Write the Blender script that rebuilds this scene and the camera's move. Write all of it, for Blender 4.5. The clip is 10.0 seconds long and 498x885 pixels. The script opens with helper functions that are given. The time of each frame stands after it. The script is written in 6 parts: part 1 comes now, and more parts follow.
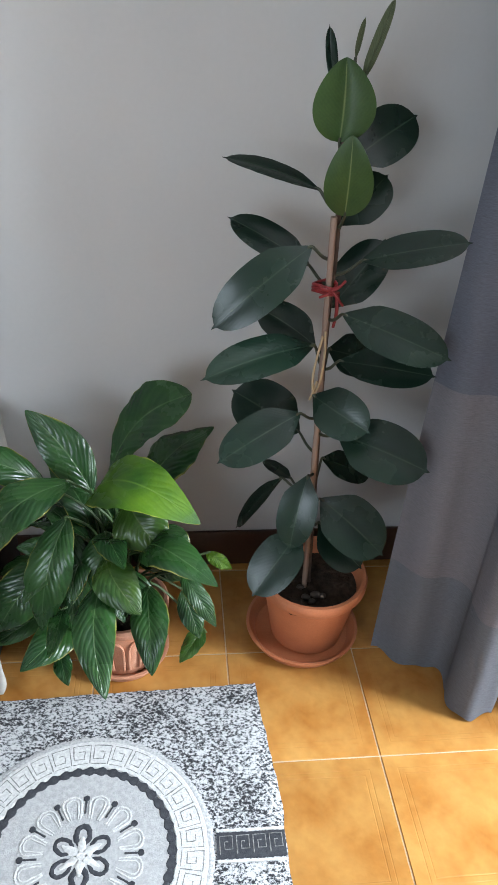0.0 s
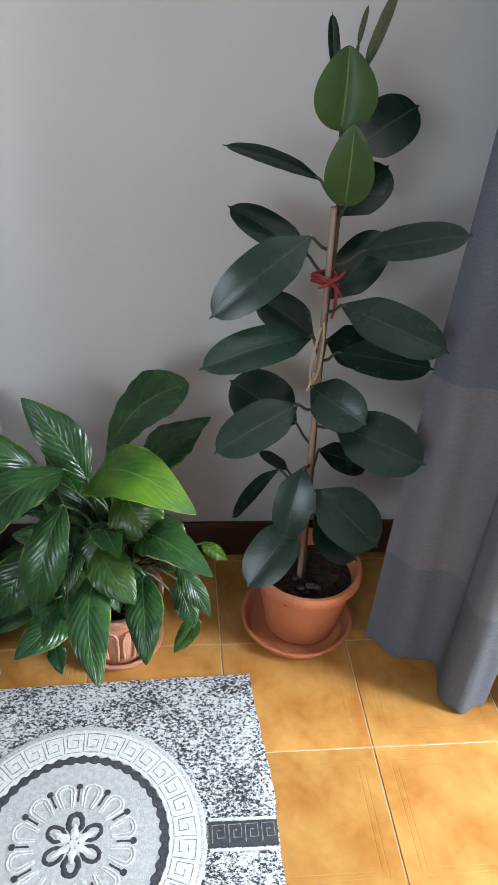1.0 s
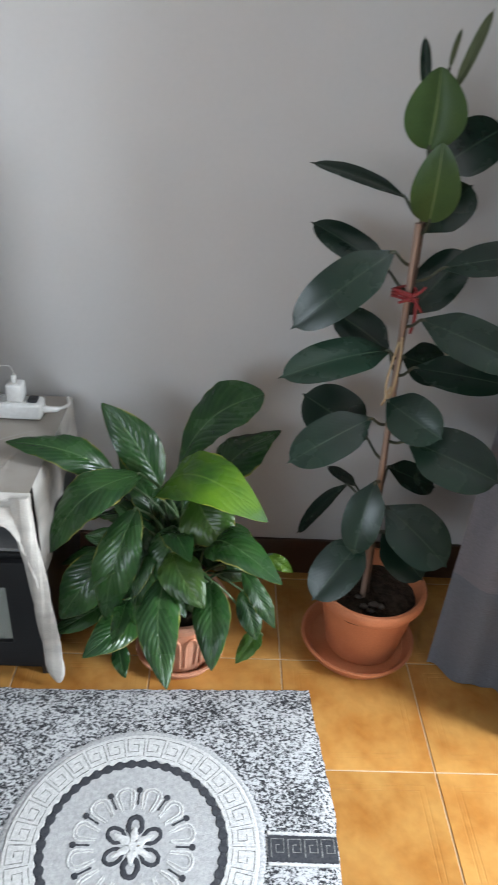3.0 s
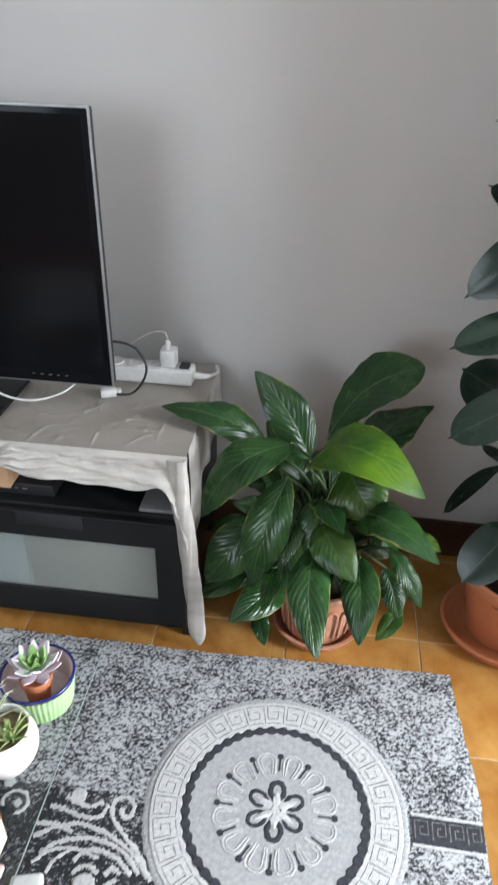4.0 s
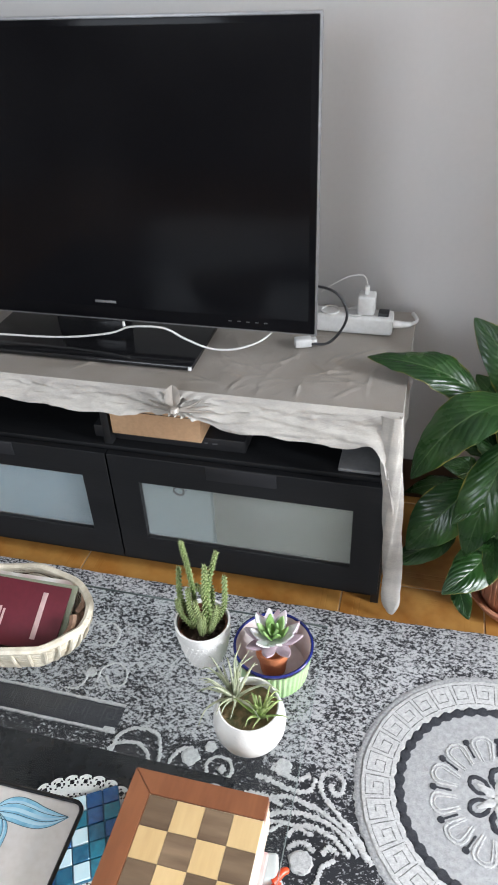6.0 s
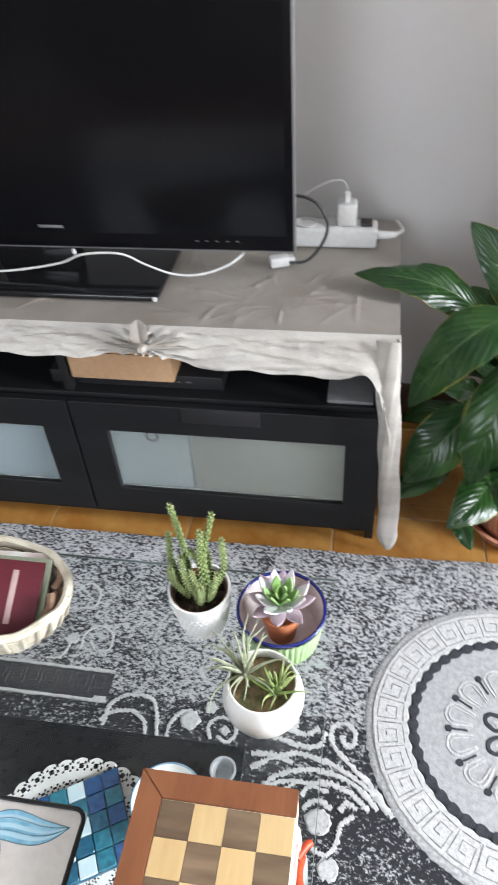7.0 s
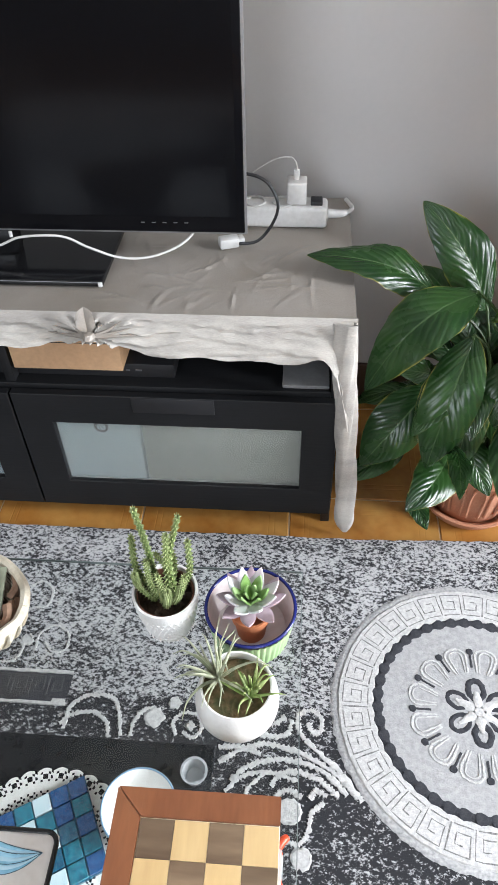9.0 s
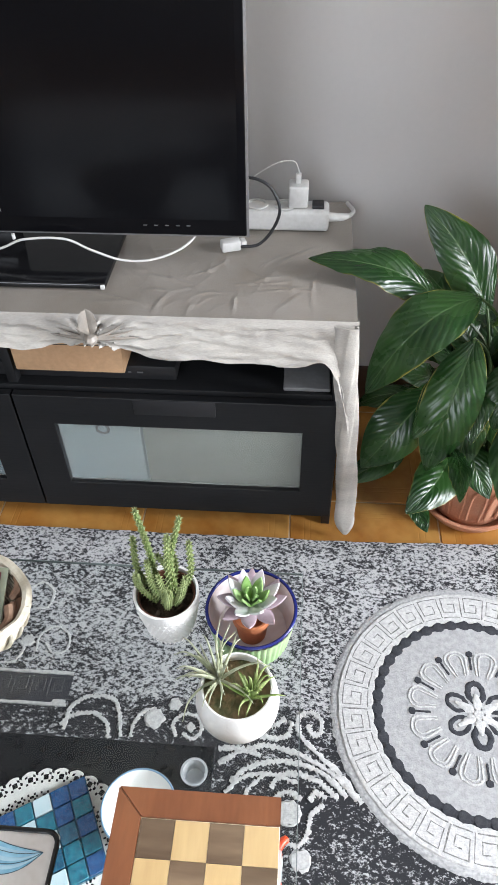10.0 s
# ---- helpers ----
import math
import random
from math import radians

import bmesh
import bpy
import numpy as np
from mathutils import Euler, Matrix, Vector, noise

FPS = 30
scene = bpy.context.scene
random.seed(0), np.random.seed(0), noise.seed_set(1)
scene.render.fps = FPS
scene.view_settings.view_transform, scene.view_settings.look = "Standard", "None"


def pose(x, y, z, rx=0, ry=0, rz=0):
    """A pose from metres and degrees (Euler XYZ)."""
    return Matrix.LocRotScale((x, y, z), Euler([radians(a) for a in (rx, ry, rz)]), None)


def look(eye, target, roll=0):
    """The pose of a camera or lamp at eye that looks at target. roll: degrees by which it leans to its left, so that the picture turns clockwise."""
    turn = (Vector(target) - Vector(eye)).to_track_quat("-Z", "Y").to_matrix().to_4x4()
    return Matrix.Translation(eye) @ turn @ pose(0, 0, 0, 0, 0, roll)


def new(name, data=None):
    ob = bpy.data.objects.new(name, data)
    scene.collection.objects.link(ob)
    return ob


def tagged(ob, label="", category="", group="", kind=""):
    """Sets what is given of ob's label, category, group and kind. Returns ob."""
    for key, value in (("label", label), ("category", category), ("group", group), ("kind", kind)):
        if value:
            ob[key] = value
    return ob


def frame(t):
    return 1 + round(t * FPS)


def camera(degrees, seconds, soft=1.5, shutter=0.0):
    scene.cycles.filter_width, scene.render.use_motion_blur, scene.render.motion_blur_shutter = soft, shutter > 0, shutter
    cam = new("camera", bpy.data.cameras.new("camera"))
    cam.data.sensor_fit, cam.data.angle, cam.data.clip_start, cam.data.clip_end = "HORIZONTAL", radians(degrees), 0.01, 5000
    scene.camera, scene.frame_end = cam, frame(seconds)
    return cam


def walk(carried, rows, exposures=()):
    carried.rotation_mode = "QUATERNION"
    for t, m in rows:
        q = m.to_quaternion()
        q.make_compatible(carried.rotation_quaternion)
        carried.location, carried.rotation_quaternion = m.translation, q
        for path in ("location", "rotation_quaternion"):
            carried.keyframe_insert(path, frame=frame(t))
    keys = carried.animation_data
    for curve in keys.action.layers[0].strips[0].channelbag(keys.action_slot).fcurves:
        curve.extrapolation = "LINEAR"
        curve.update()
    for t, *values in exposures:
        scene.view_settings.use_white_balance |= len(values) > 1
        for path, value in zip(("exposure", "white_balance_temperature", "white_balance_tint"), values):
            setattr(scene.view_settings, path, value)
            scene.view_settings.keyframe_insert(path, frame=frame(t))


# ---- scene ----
cam = camera(39.3, 10.0, soft=1.2, shutter=0.5)
PATH = [
    (0, (0.435, -1.507, 1.372), (0.637, 0.168, 0.299), 3.1),
    (0.5, (0.437, -1.503, 1.373), (0.652, 0.162, 0.287), 3.4),
    (1, (0.434, -1.506, 1.367), (0.647, 0.157, 0.276), 4.0),
    (1.5, (0.43, -1.504, 1.366), (0.637, 0.156, 0.27), 4.1),
    (2, (0.42, -1.506, 1.362), (0.642, 0.149, 0.261), 4.0),
    (2.2, (0.417, -1.516, 1.36), (0.635, 0.155, 0.283), 3.2),
    (3.3, (0.35, -1.546, 1.316), (0.327, 0.176, 0.298), 4.0),
    (3.5, (0.324, -1.546, 1.307), (0.227, 0.171, 0.287), 3.6),
    (3.7, (0.287, -1.544, 1.312), (0.156, 0.172, 0.291), 3.2),
    (4, (0.264, -1.543, 1.303), (0.07, 0.131, 0.225), 1.5),
    (4.5, (0.168, -1.554, 1.292), (0.006, 0.084, 0.157), 0.7),
    (4.7, (0.138, -1.551, 1.293), (0.000, 0.075, 0.137), -0.7),
    (5, (0.103, -1.541, 1.292), (-0.085, 0.054, 0.1), -1.3),
    (5.2, (0.079, -1.541, 1.276), (-0.171, 0.058, 0.101), -1.2),
    (5.5, (0.066, -1.517, 1.27), (-0.306, 0.06, 0.097), -2.3),
    (5.7, (0.051, -1.509, 1.257), (-0.389, 0.061, 0.099), -2.6),
    (6.8, (-0.042, -1.403, 1.186), (-0.418, 0.058, -0.127), -4.0),
    (7, (-0.049, -1.382, 1.173), (-0.35, 0.064, -0.175), -4.2),
    (7.5, (-0.073, -1.342, 1.15), (-0.298, 0.06, -0.259), -4.5),
    (8, (-0.085, -1.332, 1.149), (-0.276, 0.067, -0.268), -3.8),
    (8.5, (-0.082, -1.338, 1.165), (-0.231, 0.078, -0.24), -2.7),
    (9, (-0.084, -1.344, 1.171), (-0.207, 0.069, -0.239), -1.4),
    (9.5, (-0.086, -1.346, 1.174), (-0.211, 0.072, -0.231), -1.2),
    (10, (-0.085, -1.347, 1.174), (-0.209, 0.07, -0.231), -1.2),
]
walk(cam, [(t, look(eye, target, roll)) for t, eye, target, roll in PATH], ((0.0, -0.03, 6250, 9), (2.0, -0.03, 6250, 9), (3.5, -0.22, 6450, 11), (5.2, -0.25, 6550, 13), (7.0, 0.01, 6650, 14), (10.0, -0.03, 6650, 14)))

WINDOW_POWER, FILL_POWER = 300, 66

# ---- world, sun, large lights ----
world = bpy.data.worlds.new("world")
scene.world = world
world.use_nodes = True
sky = world.node_tree.nodes.new("ShaderNodeTexSky")
sky.sky_type, sky.sun_disc = "NISHITA", False
sky.sun_elevation, sky.sun_rotation = radians(48), radians(60)
world.node_tree.nodes["Background"].inputs[1].default_value = 0.12
world.node_tree.links.new(sky.outputs[0], world.node_tree.nodes["Background"].inputs[0])


def area(name, m, w, h, power, colour):
    d = bpy.data.lights.new(name, "AREA")
    d.shape, d.size, d.size_y, d.energy, d.color = "RECTANGLE", w, h, power, colour
    ob = new(name, d)
    ob.matrix_world = m
    return ob


# daylight through the wide window beside the curtain, and an unseen far window added as fill
area("window_daylight", look((2.62, -1.06, 1.25), (0.0, -1.06, 1.0)), 0.72, 1.8, WINDOW_POWER, (0.86, 0.94, 1.0))
area("far_fill_light", look((-1.2, -3.66, 1.55), (-1.2, -1.0, 0.6)), 1.5, 1.2, FILL_POWER, (0.82, 0.92, 1.0))

# ---- materials ----


def lin(c):
    return tuple(c) + (1.0,)


def M(name, c, rough=0.5, metal=0.0, c2=None, scale=6.0, bump=0.0, bscale=120.0, spec=0.5, big=None, stretch=(1, 1, 1), coat=0.0, trans=0.0, ior=1.45, detail=4.0, sss=0.0, fine_mix=0.18):
    """A surface with two scales of colour variation, uneven gloss and fine relief, in metres."""
    m = bpy.data.materials.new(name)
    m.use_nodes = True
    nt = m.node_tree
    p = nt.nodes["Principled BSDF"]
    N, Lk = nt.nodes.new, nt.links.new
    tc, mp = N("ShaderNodeTexCoord"), N("ShaderNodeMapping")
    mp.inputs["Scale"].default_value = stretch
    Lk(tc.outputs["Object"], mp.inputs[0])
    n1 = N("ShaderNodeTexNoise")
    n1.inputs["Scale"].default_value, n1.inputs["Detail"].default_value = scale, detail
    Lk(mp.outputs[0], n1.inputs["Vector"])
    n2 = N("ShaderNodeTexNoise")
    n2.inputs["Scale"].default_value, n2.inputs["Detail"].default_value = bscale, 3
    Lk(mp.outputs[0], n2.inputs["Vector"])
    mix = N("ShaderNodeMix")
    mix.data_type = "RGBA"
    c2 = c2 or tuple(v * 0.82 for v in c)
    mix.inputs["A"].default_value, mix.inputs["B"].default_value = lin(c), lin(c2)
    ramp = N("ShaderNodeValToRGB")
    ramp.color_ramp.elements[0].position, ramp.color_ramp.elements[1].position = 0.35, 0.68
    Lk(n1.outputs[0], ramp.inputs[0])
    Lk(ramp.outputs[0], mix.inputs["Factor"])
    fine = N("ShaderNodeMix")
    fine.data_type, fine.blend_type = "RGBA", "OVERLAY"
    fine.inputs["Factor"].default_value = fine_mix
    Lk(mix.outputs["Result"], fine.inputs["A"])
    Lk(n2.outputs[0], fine.inputs["B"])
    Lk(fine.outputs["Result"], p.inputs["Base Color"])
    rr = N("ShaderNodeMapRange")
    rr.inputs["To Min"].default_value, rr.inputs["To Max"].default_value = rough * 0.85, min(1, rough * 1.15)
    Lk(n1.outputs[0], rr.inputs[0])
    Lk(rr.outputs[0], p.inputs["Roughness"])
    p.inputs["Metallic"].default_value = metal
    p.inputs["Specular IOR Level"].default_value = spec
    p.inputs["Coat Weight"].default_value = coat
    p.inputs["Transmission Weight"].default_value = trans
    p.inputs["IOR"].default_value = ior
    if sss:
        p.inputs["Subsurface Weight"].default_value = sss
        p.inputs["Subsurface Radius"].default_value = (0.01, 0.01, 0.01)
    if bump:
        b = N("ShaderNodeBump")
        b.inputs["Strength"].default_value, b.inputs["Distance"].default_value = 1.0, bump
        Lk(n2.outputs[0], b.inputs["Height"])
        Lk(b.outputs[0], p.inputs["Normal"])
    return m


def leaf_mat(name, c, c2, rib, rough, veins, vein_mix, edge=None, translucent=0.25, relief=0.0016, spec=0.5):
    """A leaf: pale midrib and side veins along the blade, mottled green, satin gloss, light through the blade."""
    m = M(name, c, rough, c2=c2, scale=14, bscale=260, bump=0.0002, spec=spec)
    nt = m.node_tree
    N, Lk = nt.nodes.new, nt.links.new
    p = nt.nodes["Principled BSDF"]
    base = p.inputs["Base Color"].links[0].from_socket
    uv, sep = N("ShaderNodeUVMap"), N("ShaderNodeSeparateXYZ")
    Lk(uv.outputs[0], sep.inputs[0])

    def math_node(op, a, b=None):
        n = N("ShaderNodeMath")
        n.operation = op
        for i, v in enumerate((a, b)):
            if v is None:
                continue
            if isinstance(v, (int, float)):
                n.inputs[i].default_value = v
            else:
                Lk(v, n.inputs[i])
        return n.outputs[0]

    off = math_node("ABSOLUTE", math_node("SUBTRACT", sep.outputs[0], 0.5))
    ribf = math_node("SUBTRACT", 1.0, math_node("MULTIPLY", off, 42))
    ribf = math_node("MAXIMUM", ribf, 0.0)
    vn, vt = N("ShaderNodeTexNoise"), N("ShaderNodeTexCoord")
    vn.inputs["Scale"].default_value = 26
    Lk(vt.outputs["Object"], vn.inputs["Vector"])
    along = math_node("ADD", math_node("SUBTRACT", sep.outputs[1], math_node("MULTIPLY", off, 0.75)), math_node("MULTIPLY", vn.outputs[0], 0.07))
    wave = math_node("SINE", math_node("MULTIPLY", along, veins * 6.283))
    wave = math_node("POWER", math_node("ADD", math_node("MULTIPLY", wave, 0.5), 0.5), 1.8)
    veinf = math_node("MULTIPLY", wave, vein_mix)
    fac = math_node("MINIMUM", math_node("ADD", math_node("MULTIPLY", ribf, 0.95), veinf), 1.0)
    mix = N("ShaderNodeMix")
    mix.data_type = "RGBA"
    Lk(fac, mix.inputs["Factor"])
    Lk(base, mix.inputs["A"])
    mix.inputs["B"].default_value = lin(rib)
    out = mix.outputs["Result"]
    if edge:
        e = N("ShaderNodeMix")
        e.data_type = "RGBA"
        nz = N("ShaderNodeTexNoise")
        nz.inputs["Scale"].default_value = 16
        tc = N("ShaderNodeTexCoord")
        Lk(tc.outputs["Object"], nz.inputs["Vector"])
        f = math_node("MULTIPLY", math_node("MAXIMUM", math_node("SUBTRACT", math_node("ADD", off, math_node("MULTIPLY", nz.outputs[0], 0.16)), 0.566), 0.0), 22)
        Lk(math_node("MINIMUM", f, 0.8), e.inputs["Factor"])
        Lk(out, e.inputs["A"])
        e.inputs["B"].default_value = lin(edge)
        out = e.outputs["Result"]
    Lk(out, p.inputs["Base Color"])
    b = N("ShaderNodeBump")
    b.inputs["Strength"].default_value, b.inputs["Distance"].default_value = 0.8, relief
    Lk(math_node("SUBTRACT", math_node("MULTIPLY", wave, -0.6), math_node("MULTIPLY", ribf, 0.6)), b.inputs["Height"])
    Lk(b.outputs[0], p.inputs["Normal"])
    tr, ms = N("ShaderNodeBsdfTranslucent"), N("ShaderNodeMixShader")
    Lk(out, tr.inputs["Color"])
    ms.inputs[0].default_value = translucent
    Lk(p.outputs[0], ms.inputs[1])
    Lk(tr.outputs[0], ms.inputs[2])
    Lk(ms.outputs[0], nt.nodes["Material Output"].inputs[0])
    return m


def rug_mat():
    """Woven pile: dark and pale threads in streaks, with a dark field in one part of the design."""
    m = M("rug_speckled_pile", (0.4, 0.4, 0.42), 0.95, bump=0.0012, bscale=420, spec=0.1)
    nt = m.node_tree
    N, Lk = nt.nodes.new, nt.links.new
    p = nt.nodes["Principled BSDF"]
    tc = N("ShaderNodeTexCoord")
    mp = N("ShaderNodeMapping")
    mp.inputs["Scale"].default_value = (0.7, 1, 1)
    mp.inputs["Rotation"].default_value = (0, 0, 0.5)
    Lk(tc.outputs["Object"], mp.inputs[0])
    fine = N("ShaderNodeTexNoise")
    fine.inputs["Scale"].default_value, fine.inputs["Detail"].default_value, fine.inputs["Roughness"].default_value = 200, 3, 0.72
    Lk(mp.outputs[0], fine.inputs["Vector"])
    big = N("ShaderNodeTexNoise")
    big.inputs["Scale"].default_value, big.inputs["Detail"].default_value = 13, 3
    Lk(tc.outputs["Object"], big.inputs["Vector"])
    sep = N("ShaderNodeSeparateXYZ")
    Lk(tc.outputs["Object"], sep.inputs[0])

    def mr(src, a, b, c=0.0, d=1.0):
        n = N("ShaderNodeMapRange")
        for i, v in enumerate((a, b, c, d)):
            n.inputs[i + 1].default_value = v
        Lk(src, n.inputs[0])
        return n.outputs[0]

    def mul(a, b, op="MULTIPLY"):
        n = N("ShaderNodeMath")
        n.operation = op
        for i, v in enumerate((a, b)):
            if isinstance(v, (int, float)):
                n.inputs[i].default_value = v
            else:
                Lk(v, n.inputs[i])
        return n.outputs[0]

    field = mul(mr(sep.outputs[1], -0.806, -0.822), mr(sep.outputs[0], 0.36, 0.30))
    level = mul(mul(fine.outputs[0], mul(mul(big.outputs[0], 0.5, "SUBTRACT"), 0.24), "ADD"), mul(field, -0.115), "ADD")
    ramp = N("ShaderNodeValToRGB")
    r = ramp.color_ramp
    r.elements[0].position, r.elements[0].color = 0.435, (0.030, 0.0305, 0.034, 1)
    r.elements[1].position, r.elements[1].color = 0.565, (0.45, 0.452, 0.46, 1)
    mid = r.elements.new(0.487)
    mid.color = (0.225, 0.227, 0.235, 1)
    Lk(level, ramp.inputs[0])
    Lk(ramp.outputs[0], p.inputs["Base Color"])
    return m


def curtain_mat():
    """Slub linen in broad woven bands of grey."""
    m = M("curtain_linen", (0.2, 0.2, 0.23), 0.9, bump=0.0005, bscale=500, spec=0.15, stretch=(1, 1, 0.25))
    nt = m.node_tree
    N, Lk = nt.nodes.new, nt.links.new
    p = nt.nodes["Principled BSDF"]
    tc, sep, ramp = N("ShaderNodeTexCoord"), N("ShaderNodeSeparateXYZ"), N("ShaderNodeValToRGB")
    Lk(tc.outputs["Object"], sep.inputs[0])
    mr = N("ShaderNodeMapRange")
    mr.inputs[2].default_value = 2.5
    Lk(sep.outputs[2], mr.inputs[0])
    Lk(mr.outputs[0], ramp.inputs[0])
    r = ramp.color_ramp
    r.interpolation = "CONSTANT"
    r.elements[0].position, r.elements[0].color = 0.0, (0.20, 0.21, 0.245, 1)
    r.elements[1].position, r.elements[1].color = 0.116, (0.26, 0.25, 0.28, 1)
    for pos, c in ((0.30, (0.19, 0.198, 0.245, 1)), (0.52, (0.135, 0.15, 0.205, 1))):
        r.elements.new(pos).color = c
    w = N("ShaderNodeTexNoise")
    w.inputs["Scale"].default_value = 90
    mp = N("ShaderNodeMapping")
    mp.inputs["Scale"].default_value = (1, 1, 12)
    Lk(tc.outputs["Object"], mp.inputs[0])
    Lk(mp.outputs[0], w.inputs["Vector"])
    mix = N("ShaderNodeMix")
    mix.data_type, mix.blend_type = "RGBA", "OVERLAY"
    mix.inputs["Factor"].default_value = 0.35
    Lk(ramp.outputs[0], mix.inputs["A"])
    Lk(w.outputs[0], mix.inputs["B"])
    Lk(mix.outputs["Result"], p.inputs["Base Color"])
    return m


def random_tint(m, amount):
    """Piece-by-piece difference in brightness."""
    nt = m.node_tree
    p = nt.nodes["Principled BSDF"]
    src = p.inputs["Base Color"].links[0].from_socket
    info, hsv, mr = nt.nodes.new("ShaderNodeObjectInfo"), nt.nodes.new("ShaderNodeHueSaturation"), nt.nodes.new("ShaderNodeMapRange")
    mr.inputs["To Min"].default_value, mr.inputs["To Max"].default_value = 1 - amount, 1 + amount
    nt.links.new(info.outputs["Random"], mr.inputs[0])
    nt.links.new(mr.outputs[0], hsv.inputs["Value"])
    nt.links.new(src, hsv.inputs["Color"])
    nt.links.new(hsv.outputs[0], p.inputs["Base Color"])
    return m


# Unseen walls, kept darker than the grey-white paint to cut bounced light.
PAINT_UNSEEN = M("unseen_wall_low_bounce", (0.36, 0.35, 0.335), 0.8, c2=(0.33, 0.32, 0.305), scale=1.3, spec=0.2, fine_mix=0.02)
PAINT = M("wall_paint_grey_white", (0.46, 0.454, 0.45), 0.75, c2=(0.425, 0.415, 0.41), scale=1.3, bump=0.00006, bscale=90, spec=0.25, fine_mix=0.025)
CEIL = M("ceiling_paint", (0.50, 0.495, 0.485), 0.9, scale=2)
SKIRT = M("skirting_dark_tile", (0.045, 0.02, 0.012), 0.35, c2=(0.03, 0.014, 0.009), scale=9, bump=0.0004)
TILE = random_tint(M("floor_tile_amber_glaze", (0.40, 0.205, 0.056), 0.22, c2=(0.30, 0.122, 0.025), scale=9, bscale=45, bump=0.0005, spec=0.5), 0.09)
GROUT = M("grout_pale", (0.50, 0.36, 0.23), 0.9, bump=0.0006, bscale=300)
TERRA = M("terracotta_orange", (0.46, 0.165, 0.075), 0.62, c2=(0.40, 0.135, 0.06), scale=10, bump=0.0004, bscale=260, spec=0.35)
TERRA2 = M("terracotta_weathered", (0.43, 0.175, 0.095), 0.7, c2=(0.50, 0.27, 0.18), scale=12, bump=0.0006, bscale=220, spec=0.3)
SOIL = M("potting_soil", (0.020, 0.014, 0.010), 0.95, c2=(0.05, 0.035, 0.025), scale=60, bump=0.006, bscale=110, spec=0.15)
STONE = random_tint(M("pebble_grey_brown", (0.07, 0.055, 0.045), 0.6, c2=(0.035, 0.028, 0.024), scale=40, bump=0.0008), 0.5)
BARK = M("stem_bark_brown", (0.085, 0.052, 0.038), 0.8, c2=(0.05, 0.03, 0.022), scale=40, bump=0.0012, bscale=160)
CANE = M("bamboo_stake_pinkish", (0.27, 0.185, 0.145), 0.6, c2=(0.19, 0.12, 0.09), scale=30, bump=0.0006, stretch=(1, 1, 0.15))
PETIOLE = M("petiole_green", (0.05, 0.09, 0.028), 0.45, scale=30)
PETIOLE_DK = M("petiole_dark", (0.035, 0.04, 0.022), 0.5, scale=30)
TWINE = M("jute_twine", (0.45, 0.33, 0.20), 0.9, bump=0.0008, bscale=600)
RED = M("red_ribbon", (0.22, 0.020, 0.022), 0.5, scale=40)
RUBBER = leaf_mat("rubber_leaf_dark", (0.0050, 0.0140, 0.0090), (0.0085, 0.021, 0.0125), (0.034, 0.052, 0.034), 0.27, 15, 0.012, translucent=0.05, relief=0.00010, spec=0.38)
RUBBER_YOUNG = leaf_mat("rubber_leaf_young", (0.028, 0.066, 0.014), (0.045, 0.092, 0.020), (0.17, 0.22, 0.085), 0.36, 18, 0.03, translucent=0.3, relief=0.0001)
RUBBER_OLIVE = leaf_mat("rubber_leaf_sheath", (0.08, 0.10, 0.045), (0.06, 0.07, 0.03), (0.14, 0.15, 0.08), 0.5, 10, 0.05, translucent=0.2)
LILY = leaf_mat("lily_leaf_green", (0.009, 0.038, 0.010), (0.024, 0.078, 0.015), (0.085, 0.155, 0.06), 0.27, 10, 0.10, edge=(0.34, 0.30, 0.06), translucent=0.26, relief=0.0011, spec=0.6)
LILY_LIME = leaf_mat("lily_leaf_lime", (0.11, 0.22, 0.014), (0.030, 0.10, 0.010), (0.14, 0.25, 0.04), 0.27, 10, 0.06, edge=(0.50, 0.46, 0.08), translucent=0.4, relief=0.0009)
LILY_OLIVE = leaf_mat("lily_leaf_olive", (0.045, 0.095, 0.012), (0.022, 0.062, 0.012), (0.09, 0.14, 0.04), 0.28, 10, 0.06, edge=(0.42, 0.33, 0.05), translucent=0.3, relief=0.0009)
CURTAIN = curtain_mat()
RUG = rug_mat()
PILE_WHITE = M("rug_pile_white", (0.55, 0.547, 0.54), 0.95, c2=(0.41, 0.408, 0.405), scale=170, bump=0.0012, bscale=420, spec=0.1)
PILE_GREY = M("rug_pile_silver", (0.385, 0.385, 0.388), 0.95, c2=(0.30, 0.30, 0.304), scale=120, bump=0.0011, bscale=420, spec=0.12)
PILE_DARK = M("rug_pile_charcoal", (0.035, 0.036, 0.042), 0.95, c2=(0.055, 0.057, 0.064), scale=160, bump=0.0012, bscale=420, spec=0.1)
PILE_SOFT = M("rug_pile_fringe", (0.46, 0.46, 0.46), 0.95, c2=(0.27, 0.272, 0.278), scale=210, bump=0.0012, bscale=420, spec=0.1)
PILE_DARKLINE = M("rug_pile_dark_groove", (0.07, 0.071, 0.075), 0.95, c2=(0.12, 0.121, 0.125), scale=190, bump=0.001, bscale=420, spec=0.1)
PILE_LINE = M("rug_pile_groove", (0.11, 0.109, 0.107), 0.95, c2=(0.28, 0.277, 0.27), scale=190, bump=0.001, bscale=360, spec=0.1)
BLACKWOOD = M("cabinet_black_foil", (0.0065, 0.0068, 0.0078), 0.45, c2=(0.0095, 0.0098, 0.011), scale=14, bump=0.0003, bscale=200, spec=0.4, stretch=(0.12, 1, 1))
